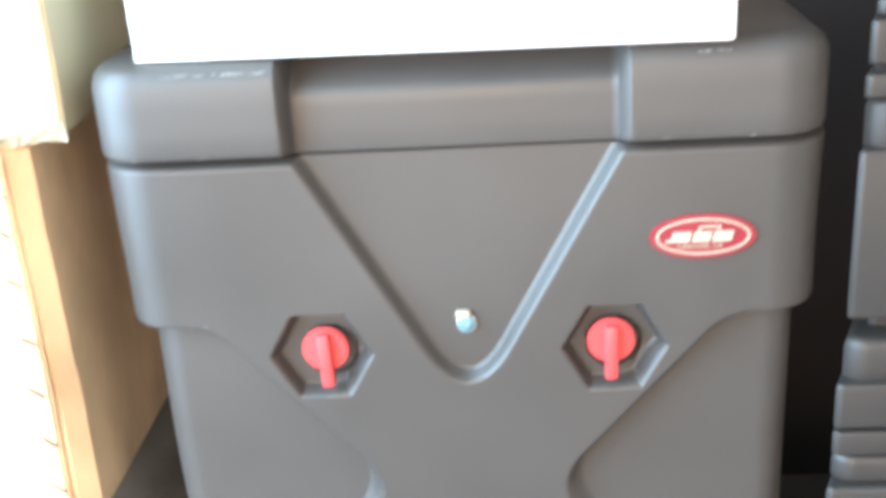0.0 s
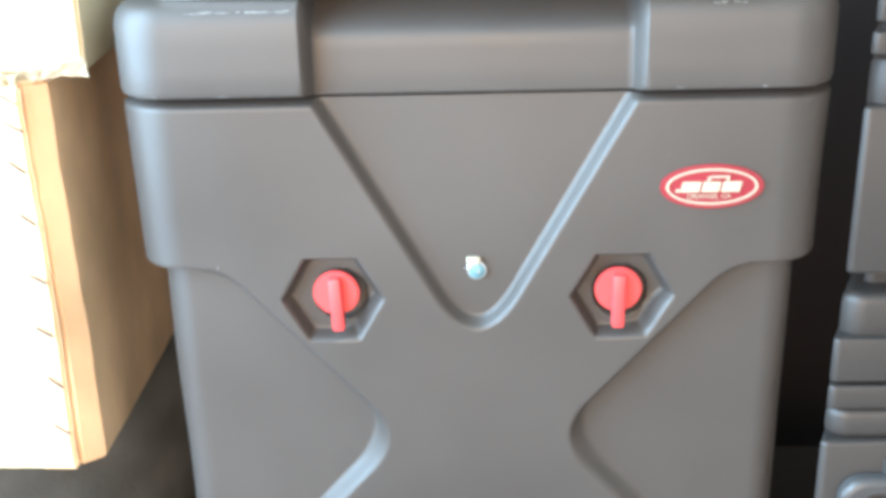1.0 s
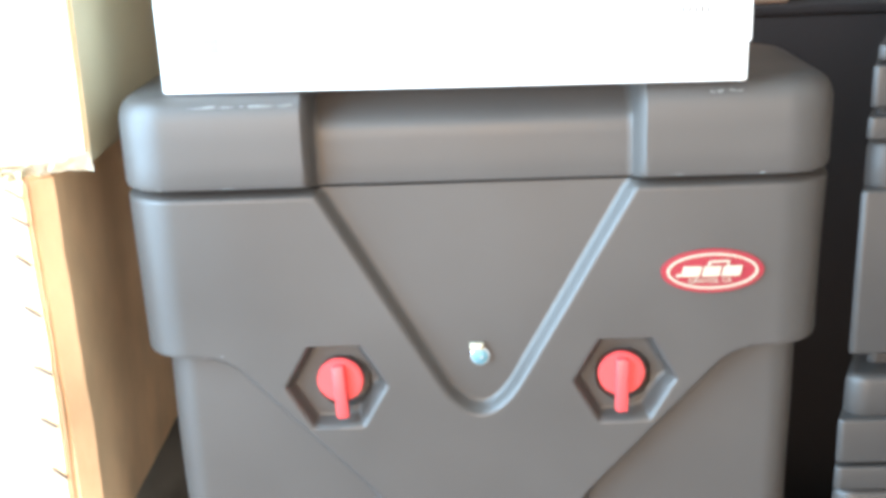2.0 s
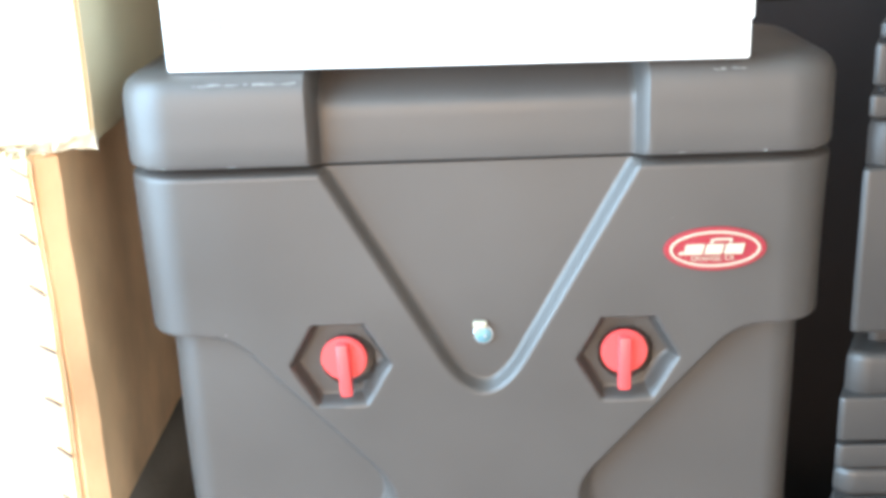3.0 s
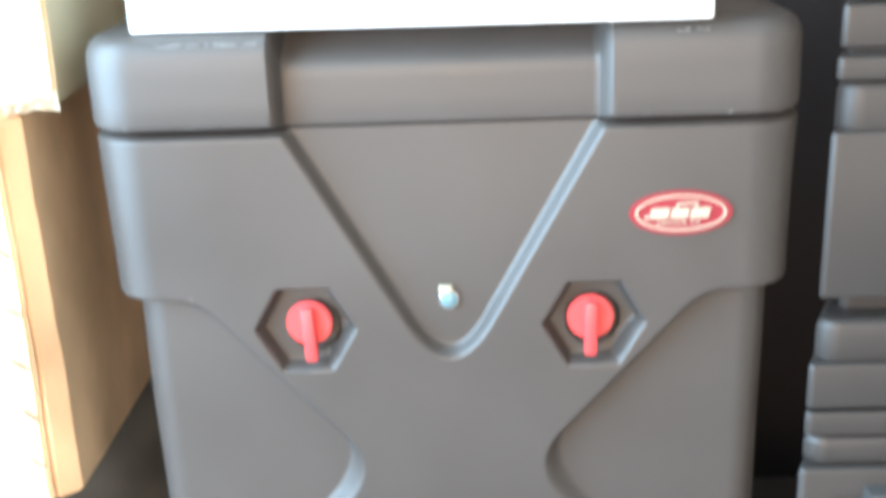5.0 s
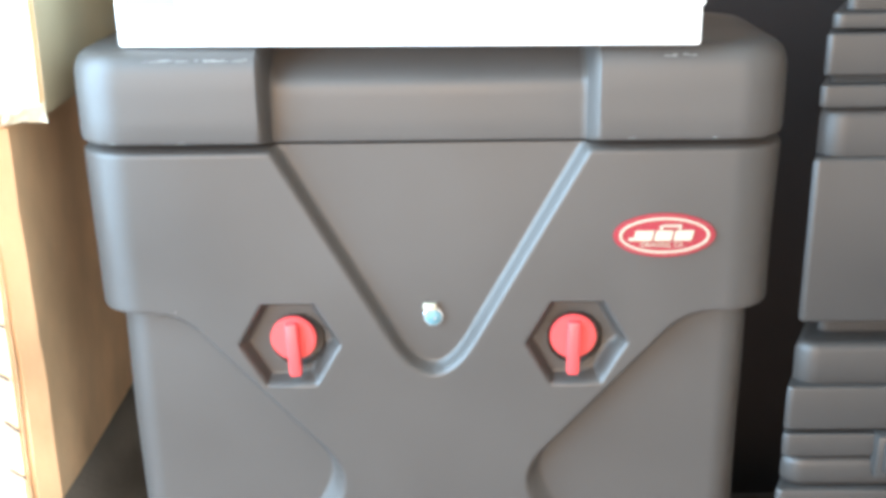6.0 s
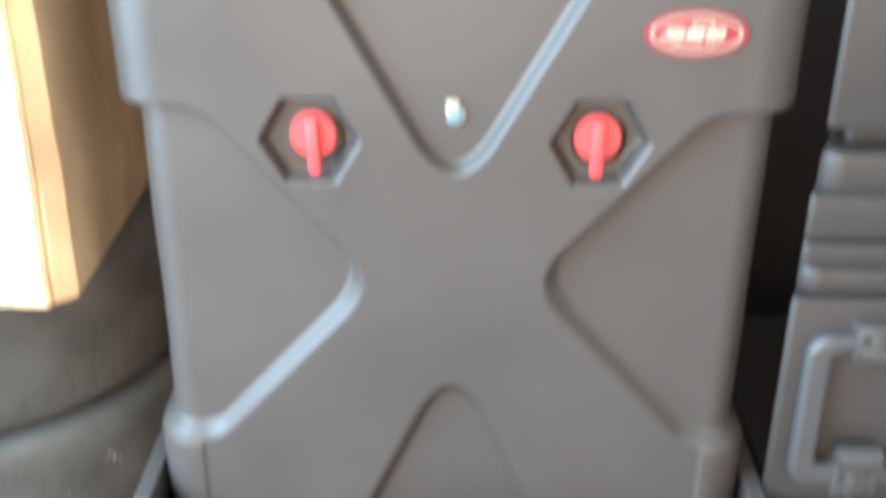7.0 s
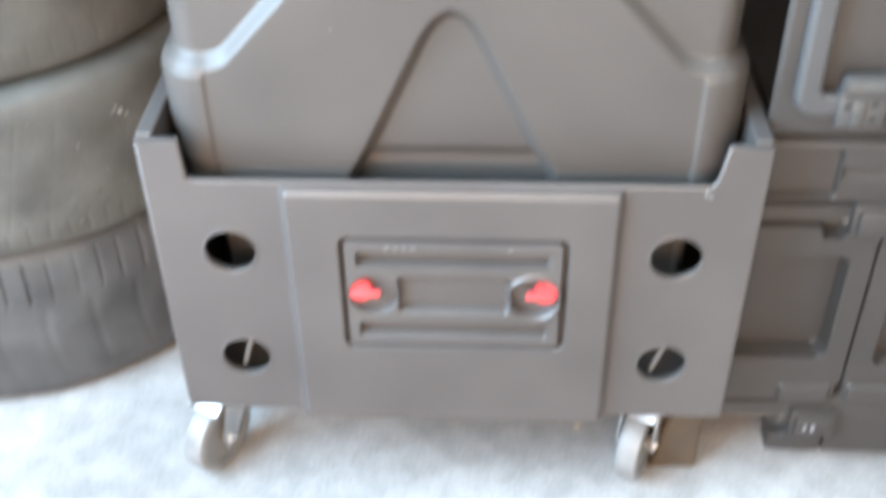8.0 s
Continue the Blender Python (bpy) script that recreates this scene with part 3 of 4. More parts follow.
def caster(x, y, yaw, parent):
    """A swivel caster: plate, fork, wheel with a grey tyre, and brake pedal. It rolls towards -y before yaw."""
    m = Matrix.Translation((x, y, 0)) @ Matrix.Rotation(radians(yaw), 4, "Z")
    bm = rounded_box(-0.030, 0.030, -0.034, 0.034, 0.134, 0.1395, 0.001, 1, m)
    plate_ob = part("caster", bm, ZINC, parent, "swivel caster with a grey wheel and zinc fork")
    bm = cylinder((0, 0, 0.126), (0, 0, 0.134), 0.027, 0.024)
    bm.transform(m)
    part("swivel", bm, ZINC, plate_ob)
    bm = bmesh.new()
    for s in (-1, 1):
        cheek = [(-0.022, 0.127), (0.026, 0.127), (0.046, 0.062), (0.040, 0.042), (0.026, 0.042), (0.012, 0.066)]
        vs = [[bm.verts.new((s * (0.021 + t), yy, zz)) for yy, zz in cheek] for t in (0, 0.0025)]
        bm.faces.new(vs[0])
        bm.faces.new(vs[1][::-1])
        for i in range(6):
            bm.faces.new((vs[0][i], vs[0][(i + 1) % 6], vs[1][(i + 1) % 6], vs[1][i]))
    box(-0.0235, 0.0235, -0.022, 0.026, 0.124, 0.127, bm=bm)
    bmesh.ops.recalc_face_normals(bm, faces=bm.faces[:])
    bm.transform(m)
    part("fork", bm, ZINC, plate_ob)
    hood = box(-0.0225, 0.0225, 0, 0.034, -0.001, 0.001, Matrix.Translation((0, 0.024, 0.1265)) @ Matrix.Rotation(radians(-38), 4, "X"))
    hood.transform(m)
    part("fork_hood", hood, ZINC, plate_ob, bevel=0.0006)
    hub = Matrix.Translation((0, 0.032, 0.051)) @ Matrix.Rotation(radians(90), 4, "Y")
    tyre = bmesh.new()
    prof = [(0.036, -0.0135), (0.046, -0.0145), (0.0495, -0.0125), (0.051, -0.008), (0.051, 0.008), (0.0495, 0.0125), (0.046, 0.0145), (0.036, 0.0135)]
    v, f = lathe(prof, 48, (0, 0, 0))
    mesh_v = [tyre.verts.new(p) for p in v]
    for q in f:
        tyre.faces.new([mesh_v[i] for i in q])
    bmesh.ops.recalc_face_normals(tyre, faces=tyre.faces[:])
    tyre.transform(m @ hub)
    part("wheel", tyre, WHEEL_GREY, plate_ob)
    core = cylinder((0, 0, -0.0120), (0, 0, 0.0120), 0.0365, seg=40)
    cylinder((0, 0, -0.0205), (0, 0, 0.0205), 0.010, seg=20, bm=core)
    core.transform(m @ hub)
    part("hub", core, HUB_GREY, plate_ob, "grey plastic wheel hub")
    axle = cylinder((0, 0, -0.026), (0, 0, 0.026), 0.005, seg=14)
    axle.transform(m @ hub)
    part("axle_bolt", axle, CHROME, plate_ob)
    pedal = rounded_box(0.028, 0.050, -0.008, 0.008, 0.098, 0.104, 0.002, 2, m)
    cylinder(m @ Vector((0.022, 0, 0.104)), m @ Vector((0.031, 0, 0.101)), 0.004, seg=12, bm=pedal)
    part("brake_pedal", pedal, PEDAL, plate_ob, "small blue-grey brake tab")


caster(-0.286, 0.031, 152, tray)
caster(0.243, 0.034, 156, tray)
caster(-0.262, 0.195, 150, tray)
caster(0.262, 0.195, 165, tray)

# ---- white carton on the lid ----
WM = Matrix.Translation((-0.2545, 0.008, 1.1565)) @ Matrix.Rotation(radians(-3.0), 4, "Z")
carton = root("white_carton", 0, 0.09, 1.1565, "plain white printed carton lying on the case lid", "carton")
part("carton_body", rounded_box(0, 0.4735, 0, 0.155, 0, 0.30, 0.0025, 2, WM), WHITEBOARD, carton)
part("carton_flap", rounded_box(0.0005, 0.4755, -0.0018, 0.154, 0.031, 0.3015, 0.0025, 2, WM), WHITEBOARD, carton, "overlapping carton lid")
label_part = part("printed_label", box(0.009, 0.052, -0.0024, -0.0016, 0.032, 0.046, WM), PALEBLUE, carton, "pale blue printed label")
for offset in (0.0, 0.018, 0.0228, 0.0276, 0.0324, 0.0372):
    part("print_bar", box(0.4030 + offset, 0.4048 + offset, -0.0026, -0.0016, 0.054, 0.0605, WM), PRINT, carton)

# ---- cardboard boxes ----
def wavy_box(x0, x1, y0, y1, z0, z1, seed, amount=0.002, n=14, m=None, corner=0.0):
    """A cardboard box with slightly bowed sides and softened, dented edges; corner rounds its front upright fold."""
    bm = box(x0, x1, y0, y1, z0, z1)
    if corner:
        fold = [e for e in bm.edges if all(v.co.x > x1 - 1e-4 and v.co.y < y0 + 1e-4 for v in e.verts)]
        bmesh.ops.bevel(bm, geom=fold, offset=corner, segments=1, affect="EDGES")
    bm.normal_update()
    hard = [e for e in bm.edges if e.calc_face_angle(0) > radians(50)]
    bmesh.ops.bevel(bm, geom=hard, offset=0.003, segments=2, affect="EDGES")
    bmesh.ops.subdivide_edges(bm, edges=[e for e in bm.edges if e.calc_length() > 0.05], cuts=n, use_grid_fill=True)
    for v in bm.verts:
        p = v.co * 9 + Vector((seed, seed * 2, 0))
        v.co += amount * noise.noise_vector(p) + 0.4 * amount * noise.noise_vector(p * 4)
    if m:
        bm.transform(m)
    return bm


lower = root("cardboard_box", -0.60, 0.2, 0.724, "brown corrugated cardboard box with stapled joint on stacked tyres", "box")
part("box_body", wavy_box(-0.86, -0.357, 0.0, 0.40, 0.724, 1.092, 3.1, 0.0022, corner=0.015), KRAFT, lower)
part("box_face", wavy_box(-0.858, -0.406, -0.0045, -0.0005, 0.7242, 1.091, 1.7, 0.0008), KRAFT_PALE, lower, "pale printed front panel")
joint = part("joint_flap", wavy_box(-0.412, -0.3755, -0.0075, -0.002, 0.7242, 1.0915, 5.2, 0.0026, n=22), KRAFT, lower, "stapled joint flap")
for i, zz in enumerate((0.768, 0.8165, 0.8673, 0.9182, 0.9739, 1.021, 1.0558, 1.080)):
    mm = Matrix.Translation((-0.3855 + 0.0015 * math.sin(i * 2.3), -0.0094, zz)) @ Matrix.Rotation(radians(34 + 6 * math.sin(i * 1.7)), 4, "Y")
    part("staple", rounded_box(-0.0085, 0.0085, -0.0008, 0.002, -0.0009, 0.0009, 0.0003, 1, mm), STEEL, joint)

upper = root("pale_cardboard_box", -0.60, 0.16, 1.0955, "pale tan cardboard box with torn clear tape, on another box", "box")
UM = Matrix.Translation((-0.323, 0.01, 1.0985)) @ Matrix.Rotation(radians(1.0), 4, "Z")
part("box_body", wavy_box(-0.50, 0.0, 0.0, 0.33, 0.0, 0.42, 8.4, 0.002, m=UM), KRAFT_PALE, upper)


def crumpled_tape(m):
    """A loose end of packing tape, folded over the box's lower corner: a thin creased sheet, wider towards the corner."""
    bm = bmesh.new()
    nx, nz = 30, 8
    rows = []
    for i in range(nx + 1):
        f = i / nx
        high = 0.004 + 0.013 * f ** 1.6
        row = []
        for k in range(nz + 1):
            g = k / nz
            p = Vector((-0.078 + 0.081 * f, -0.0035, -0.004 + high * g))
            crease = noise.noise_vector(p * 70) * 0.0045 + noise.noise_vector(p * 190) * 0.0022
            p += Vector((crease.x, -abs(crease.y), crease.z * 0.6))
            row.append(bm.verts.new(p))
        rows.append(row)
    for a, b in zip(rows, rows[1:]):
        for k in range(nz):
            bm.faces.new((a[k], b[k], b[k + 1], a[k + 1]))
    bmesh.ops.solidify(bm, geom=bm.faces[:], thickness=0.0005)
    bm.transform(m)
    return bm


part("tape_end", crumpled_tape(UM), TAPE, upper, "crumpled clear tape")

# ---- tyres ----
def groove(phase, pitch, width):
    """1 on evenly spaced lines, falling to 0 at width from them."""
    off = np.abs((phase / pitch) % 1.0 - 0.5) * pitch
    return 1 - ramp01(off / width)


def shoulder_slits(s, v):
    """Curved slits at the upper shoulder and shallow swept grooves below them."""
    keep = ramp01((v - 0.66) / 0.05) * ramp01((0.93 - v) / 0.04) * (0.55 + 0.45 * np.sin(s * 47) * np.sin(s * 19 + 1))
    cut = 0.0048 * keep * groove(s + 0.055 * (v - 0.9) ** 2 + 0.010 * v + 0.002 * np.sin(s * 61), 0.031, 0.0028)
    swept = ramp01((v - 0.12) / 0.1) * ramp01((0.66 - v) / 0.08)
    cut = cut + 0.0009 * swept * groove(s - 0.10 * (v - 0.62) ** 2 - 0.03 * v, 0.062, 0.010)
    return cut + 0.0012 * groove(s + 0.012 * v, 0.029, 0.003) * ramp01((0.14 - v) / 0.05)


def worn_blocks(s, v):
    """A worn tread: a faint net of slanting cuts with some parts rubbed away."""
    worn = 0.5 + 0.5 * np.sin(s * 23 + 4 * v) * np.sin(s * 9 - 7 * v + 1.3)
    band = ramp01((v - 0.06) / 0.06) * ramp01((0.86 - v) / 0.1)
    cut = 0.0007 * worn ** 2 * band * np.maximum(groove(s + 0.085 * v, 0.056, 0.0026), groove(s - 0.060 * v + 0.01, 0.047, 0.0024))
    cut = cut + 0.0016 * (1 - worn) * np.exp(-((v - 0.30 - 0.025 * np.sign(np.sin(s * 95))) / 0.010) ** 2)
    return cut + 0.0010 * groove(s + 0.02 * v + 0.004 * np.sin(s * 17), 0.024, 0.0024) * ramp01((0.22 - v) / 0.05) * ramp01((v - 0.05) / 0.03)


def rubbed_smooth(s, v):
    return 0.45 * worn_blocks(s * 0.9 + 0.4, v)


def tyre(x, y, z, h, radius, pattern, mat):
    """A tyre lying flat: a worn tread band cut by its pattern, and two side walls."""
    t = root("tyre", x, y, z, "worn dusty black car tyre lying flat in a stack", "tyre", "stacked tyres")
    k = radius - 0.323
    low = [(0.3010, 0.0020), (0.3095, 0.0058), (0.3150, 0.0115), (0.3183, 0.019), (0.3203, 0.029), (0.3217, 0.042), (0.3224, 0.056), (0.3229, 0.072), (0.3231, 0.090),
           (0.3232, 0.105)]
    half = [(r + k, zz * h / 0.23) for r, zz in low]
    outer = half + [(r, h - zz) for r, zz in reversed(half)]
    zs = np.concatenate([np.array([p[1] for p in half[:3]]), np.linspace(half[3][1], h - half[3][1], 46), h - np.array([p[1] for p in half[2::-1]])])
    rs = np.interp(zs, [p[1] for p in outer], [p[0] for p in outer])
    seg = 1300
    a = np.arange(seg) / seg * math.tau
    s, v = np.meshgrid(a * radius, zs / h, indexing="ij")
    wobble = 0.0009 * np.sin(s * 15 + 9 * v + 30 * h) + 0.0006 * np.sin(s * 41 - 17 * v)
    r = rs[None, :] - pattern(s, v) - wobble
    r = np.concatenate([r, np.full((seg, 2), 0.296 + k)], 1)
    zz = np.concatenate([np.tile(zs, (seg, 1)), np.tile([h - 0.006, 0.006], (seg, 1))], 1)
    n = r.shape[1]
    verts = np.stack([x + r * np.cos(a)[:, None], y + r * np.sin(a)[:, None], z + zz], 2).reshape(-1, 3).tolist()
    faces = [(i * n + q, (i + 1) % seg * n + q, (i + 1) % seg * n + (q + 1) % n, i * n + (q + 1) % n) for i in range(seg) for q in range(n)]
    part("tread", (verts, faces), mat, t)
    wall = [(0.2950 + k, 0.0095), (0.3005 + k, 0.0022), (0.290 + k, 0.0008), (0.262, 0.0), (0.235, 0.005), (0.212, 0.028), (0.205, 0.05),
            (0.211, 0.05), (0.222, 0.033), (0.240, 0.016), (0.262, 0.010), (0.285 + k, 0.014)]
    part("lower_side_wall", lathe(wall, 96, (x, y, z)), mat, t)
    part("upper_side_wall", lathe([(r0, h - z0) for r0, z0 in reversed(wall)], 96, (x, y, z)), mat, t)
    return t


low_tyre = tyre(-0.660, 0.405, 0.0, 0.252, 0.325, shoulder_slits, RUBBER_BARE)
mid_tyre = tyre(-0.650, 0.395, 0.252, 0.227, 0.330, worn_blocks, RUBBER)
tyre(-0.668, 0.400, 0.479, 0.2445, 0.328, rubbed_smooth, RUBBER)

# ---- stacked equipment cases beside the tall case ----
def plan_prism(x0, x1, y0, y1, z0, z1, corner, edge):
    """A moulded block whose flank leans back from a rounded front corner; edge rounds its top and bottom."""
    pts = [(x1, y0)] + [(x0 + corner - corner * math.sin(a), y0 + corner - corner * math.cos(a))
                        for a in (i / 7 * radians(66) for i in range(8))]
    px, py = pts[-1]
    pts += [(px + (y1 - py) * 0.44, y1), (x1, y1)]
    bm = bmesh.new()
    f = bm.faces.new([bm.verts.new((x, y, z0)) for x, y in pts])
    got = bmesh.ops.extrude_face_region(bm, geom=[f])
    bmesh.ops.translate(bm, verts=[v for v in got["geom"] if isinstance(v, bmesh.types.BMVert)], vec=(0, 0, z1 - z0))
    bmesh.ops.recalc_face_normals(bm, faces=bm.faces[:])
    flat = [e for e in bm.edges if abs(e.verts[0].co.z - e.verts[1].co.z) < 1e-6]
    bmesh.ops.bevel(bm, geom=flat, offset=edge, segments=3, profile=0.5, affect="EDGES")
    return bm


def equipment_case(bands, x0, x1, y0, y1, z0, label):
    """A moulded case built of bands one above another: part name, foot, top, set-back, corner radius and edge rounding."""
    c = root("equipment_case", (x0 + x1) / 2, (y0 + y1) / 2, z0, label, "case", "stacked equipment cases")
    for name, lo, hi, back, corner, edge in bands:
        part(name, plan_prism(x0 + back, x1, y0 + back, y1, lo, hi, corner, edge), SEAL_AND_SHADE if name == "seal" else PLASTIC2, c)
    return c


def latch_block(x, z, y, parent, w=0.05):
    b = part("latch", rounded_box(x, x + w, y - 0.014, y + 0.012, z - 0.022, z + 0.022, 0.004, 2), PLASTIC2, parent)
    part("latch_lever", rounded_box(x + 0.006, x + w - 0.006, y - 0.021, y - 0.008, z - 0.014, z + 0.018, 0.003, 2), PLASTIC2, b)
    return b


CX0, CX1, CY0, CY1 = 0.3255, 0.95, 0.018, 0.40
TOP_BANDS = (("base", 0.902, 1.0535, -0.001, 0.007, 0.004), ("base_bumper", 1.0460, 1.0950, 0.004, 0.024, 0.009),
             ("base_rim", 1.0965, 1.1160, 0.000, 0.007, 0.0025), ("seal", 1.0940, 1.1250, 0.010, 0.006, 0.001),
             ("lid_rim", 1.1230, 1.1590, 0.002, 0.007, 0.0030), ("lid_step", 1.1605, 1.1750, 0.007, 0.010, 0.0030),
             ("lid_neck", 1.1500, 1.2100, 0.022, 0.010, 0.001), ("lid_bumper", 1.2080, 1.2520, -0.002, 0.024, 0.009),
             ("lid", 1.2500, 1.4000, 0.001, 0.012, 0.006))
MID_BANDS = (("base", 0.500, 0.7345, -0.006, 0.008, 0.004), ("base_bumper", 0.7340, 0.7660, -0.001, 0.022, 0.009),
             ("base_rim", 0.7680, 0.7915, -0.003, 0.008, 0.0025), ("seal", 0.7640, 0.7990, 0.008, 0.006, 0.001),
             ("lid_rim", 0.7955, 0.8395, -0.003, 0.007, 0.0030), ("lid_bumper", 0.8330, 0.8790, 0.0045, 0.022, 0.0085))
top_case = equipment_case(TOP_BANDS, CX0 + 0.002, CX1, CY0, CY1, 0.902, "black moulded equipment case at the top of a stack")
latch_block(0.47, 1.108, CY0, top_case)
mid_case = equipment_case(MID_BANDS, CX0 - 0.001, CX1, CY0, CY1, 0.500, "black moulded equipment case with a folding handle, in a stack")
latch_block(0.405, 0.772, CY0, mid_case, 0.06)
part("junction", plan_prism(CX0 + 0.030, CX1, CY0 + 0.034, CY1, 0.874, 0.906, 0.01, 0.001), PLASTIC2, mid_case)


def rounded_rect(x0, x1, z0, z1, r, n=9):
    pts = []
    for cx, cz, a0 in ((x1 - r, z1 - r, 0), (x0 + r, z1 - r, 90), (x0 + r, z0 + r, 180), (x1 - r, z0 + r, 270)):
        pts += [(cx + r * math.cos(radians(a0 + 90 * i / (n - 1))), cz + r * math.sin(radians(a0 + 90 * i / (n - 1)))) for i in range(n)]
    return pts


def loop_frame(outer, inner, y0, y1):
    """A flat frame between two outlines of equal count, from y0 (front) to y1."""
    bm = bmesh.new()
    o0, i0, o1, i1 = ([bm.verts.new((px, yy, pz)) for px, pz in pts] for pts, yy in ((outer, y0), (inner, y0), (outer, y1), (inner, y1)))
    n = len(outer)
    for k in range(n):
        j = (k + 1) % n
        for a, b in ((o0, i0), (o1, o0), (i1, o1), (i0, i1)):
            bm.faces.new((a[k], a[j], b[j], b[k]))
    bmesh.ops.recalc_face_normals(bm, faces=bm.faces[:])
    return bm


def ring_handle(parent):
    """A broad folding grip with rounded corners, hinged on two brackets."""
    grip = loop_frame(rounded_rect(0.3360, 0.486, 0.5290, 0.7040, 0.024), rounded_rect(0.3625, 0.459, 0.5550, 0.6850, 0.009), CY0 - 0.024, CY0 - 0.004)
    h = part("handle", grip, GRIP, parent, "round-cornered folding grip", bevel=0.0085, segments=5)
    for zz, up in ((0.548, 1), (0.706, -1)):
        knuckle = cylinder((0.380, CY0 - 0.021, zz + 0.018 * up), (0.426, CY0 - 0.021, zz + 0.018 * up), 0.0125, seg=20)
        bmesh.ops.bevel(knuckle, geom=[e for e in knuckle.edges if abs(e.verts[0].co.x - e.verts[1].co.x) < 1e-6], offset=0.003, segments=2, affect="EDGES")
        part("bracket_knuckle", knuckle, BRACKET, h, "grey moulded hinge knuckle")
        part("bracket", rounded_box(0.378, 0.425, CY0 - 0.029, CY0 + 0.002, zz - 0.026, zz + 0.012, 0.004, 2), BRACKET, h, "grey moulded hinge bracket")
        # near-black inserts stand for the shade inside the bracket's holes
        for px, pz in ((0.3825, zz - 0.001), (0.4085, zz + 0.002), (0.4085, zz - 0.015)):
            part("slot_shade", rounded_box(px, px + 0.008, CY0 - 0.0296, CY0 - 0.026, pz - 0.004, pz + 0.004, 0.0012, 1), SEAL_AND_SHADE, h)
        part("bracket_rib", rounded_box(0.3915, 0.4035, CY0 - 0.032, CY0 - 0.026, zz - 0.024, zz + 0.006, 0.002, 2), BRACKET, h)


ring_handle(mid_case)

low_case = root("equipment_case", 0.63, 0.2, 0.0, "black moulded equipment case with raised panels, under a stack", "case", "stacked equipment cases")


def low_front(x, z):
    """Moulded front: two lipped partings with latches between blocks, and sunk panels either side of a seam."""
    y = np.full_like(x, CY0)
    y = y + 0.020 * ramp01((z - 0.482) / 0.016)
    y = y + 0.009 * sunk(rect_sdf(x, z, 0.340, 0.4475, 0.066, 0.030, 0.004), 0.001, 0.003)
    y = y + 0.008 * sunk(np.maximum(0.408 - x, np.abs(z - 0.4475) - 0.0075), 0.001, 0.004)
    for zz, hw, reach in ((0.4095, 0.0030, 0.428), (0.3815, 0.0035, 0.420), (0.1085, 0.0030, 0.405), (0.0755, 0.0035, 0.405)):
        y = y + 0.012 * sunk(np.maximum(np.abs(z - zz) - hw, x - reach), 0.0008, 0.002)
    y = y + 0.004 * sunk(np.maximum(np.abs(z - 0.395) - 0.011, x - 0.428), 0.001, 0.003)
    y = y + 0.004 * sunk(np.maximum(np.abs(z - 0.092) - 0.012, x - 0.410), 0.001, 0.003)
    for cx, cz in ((0.416, 0.371), (0.402, 0.059)):
        y = y + 0.020 * sunk(np.maximum(np.abs(x - cx) - 0.0125 + 0.4 * (cz - z), np.abs(z - cz) - 0.0085), 0.001, 0.002)
    panel_left = rect_sdf(x, z, 0.370, 0.2595, 0.070, 0.0755, 0.014)
    panel_right = rect_sdf(x, z, 0.585, 0.2540, 0.088, 0.082, 0.014)
    y = y + 0.025 * sunk(np.minimum(panel_left, panel_right), 0.001, 0.003)
    y = y + 0.014 * sunk(np.maximum(np.abs(x - 0.4675) - 0.0012, np.maximum(z - 0.362, 0.140 - z)), 0.0006, 0.0010)
    y = y + 0.014 * sunk(np.maximum(np.abs(x - 0.4660) - 0.0040, np.abs(z - 0.1310) - 0.011), 0.0008, 0.0015)
    y = y + 0.014 * sunk(np.maximum(np.abs(x - 0.4630) - 0.0015, np.abs(z - 0.0370) - 0.016), 0.0006, 0.0010)
    y = y - 0.007 * sunk(rect_sdf(x, z, 0.424, 0.128, 0.031, 0.014, 0.003), 0.001, 0.003)
    y = y - 0.007 * sunk(rect_sdf(x, z, 0.560, 0.128, 0.085, 0.014, 0.003), 0.001, 0.003)
    return y


part("shell", box(CX0 + 0.004, CX1, CY0 + 0.031, CY1, 0.0755, 0.499), PLASTIC2, low_case, bevel=0.006)
part("front_face", relief(CX0 + 0.003, 0.72, 0.0745, 0.498, 0.0022, low_front, CY0 + 0.0305), PLASTIC2, low_case)
part("lower_shell", box(0.398, CX1, CY0 + 0.031, CY1, 0.0245, 0.0752), PLASTIC2, low_case, bevel=0.003)
part("lower_front", relief(0.395, 0.72, 0.024, 0.0742, 0.0022, low_front, CY0 + 0.0305), PLASTIC2, low_case)
for fx in (0.46, 0.80):
    for fy in (CY0 + 0.075, CY1 - 0.075):
        part("foot", rounded_box(fx, fx + 0.09, fy - 0.03, fy + 0.03, 0.0005, 0.0248, 0.004, 2), SEAL_AND_SHADE, low_case, "dark rubber foot")
latch_block(0.414, 0.079, CY0 + 0.004, low_case, 0.058)
latch_block(0.427, 0.391, CY0 + 0.004, low_case, 0.080)
for i, w in ((0, 0.003), (1, 0.0045)):
    part("latch_mark", rounded_box(0.430 + 0.009 * i, 0.430 + 0.009 * i + w, CY0 - 0.0182, CY0 - 0.0165, 0.075, 0.085, 0.0006, 1), INK, low_case, "pale printed mark")

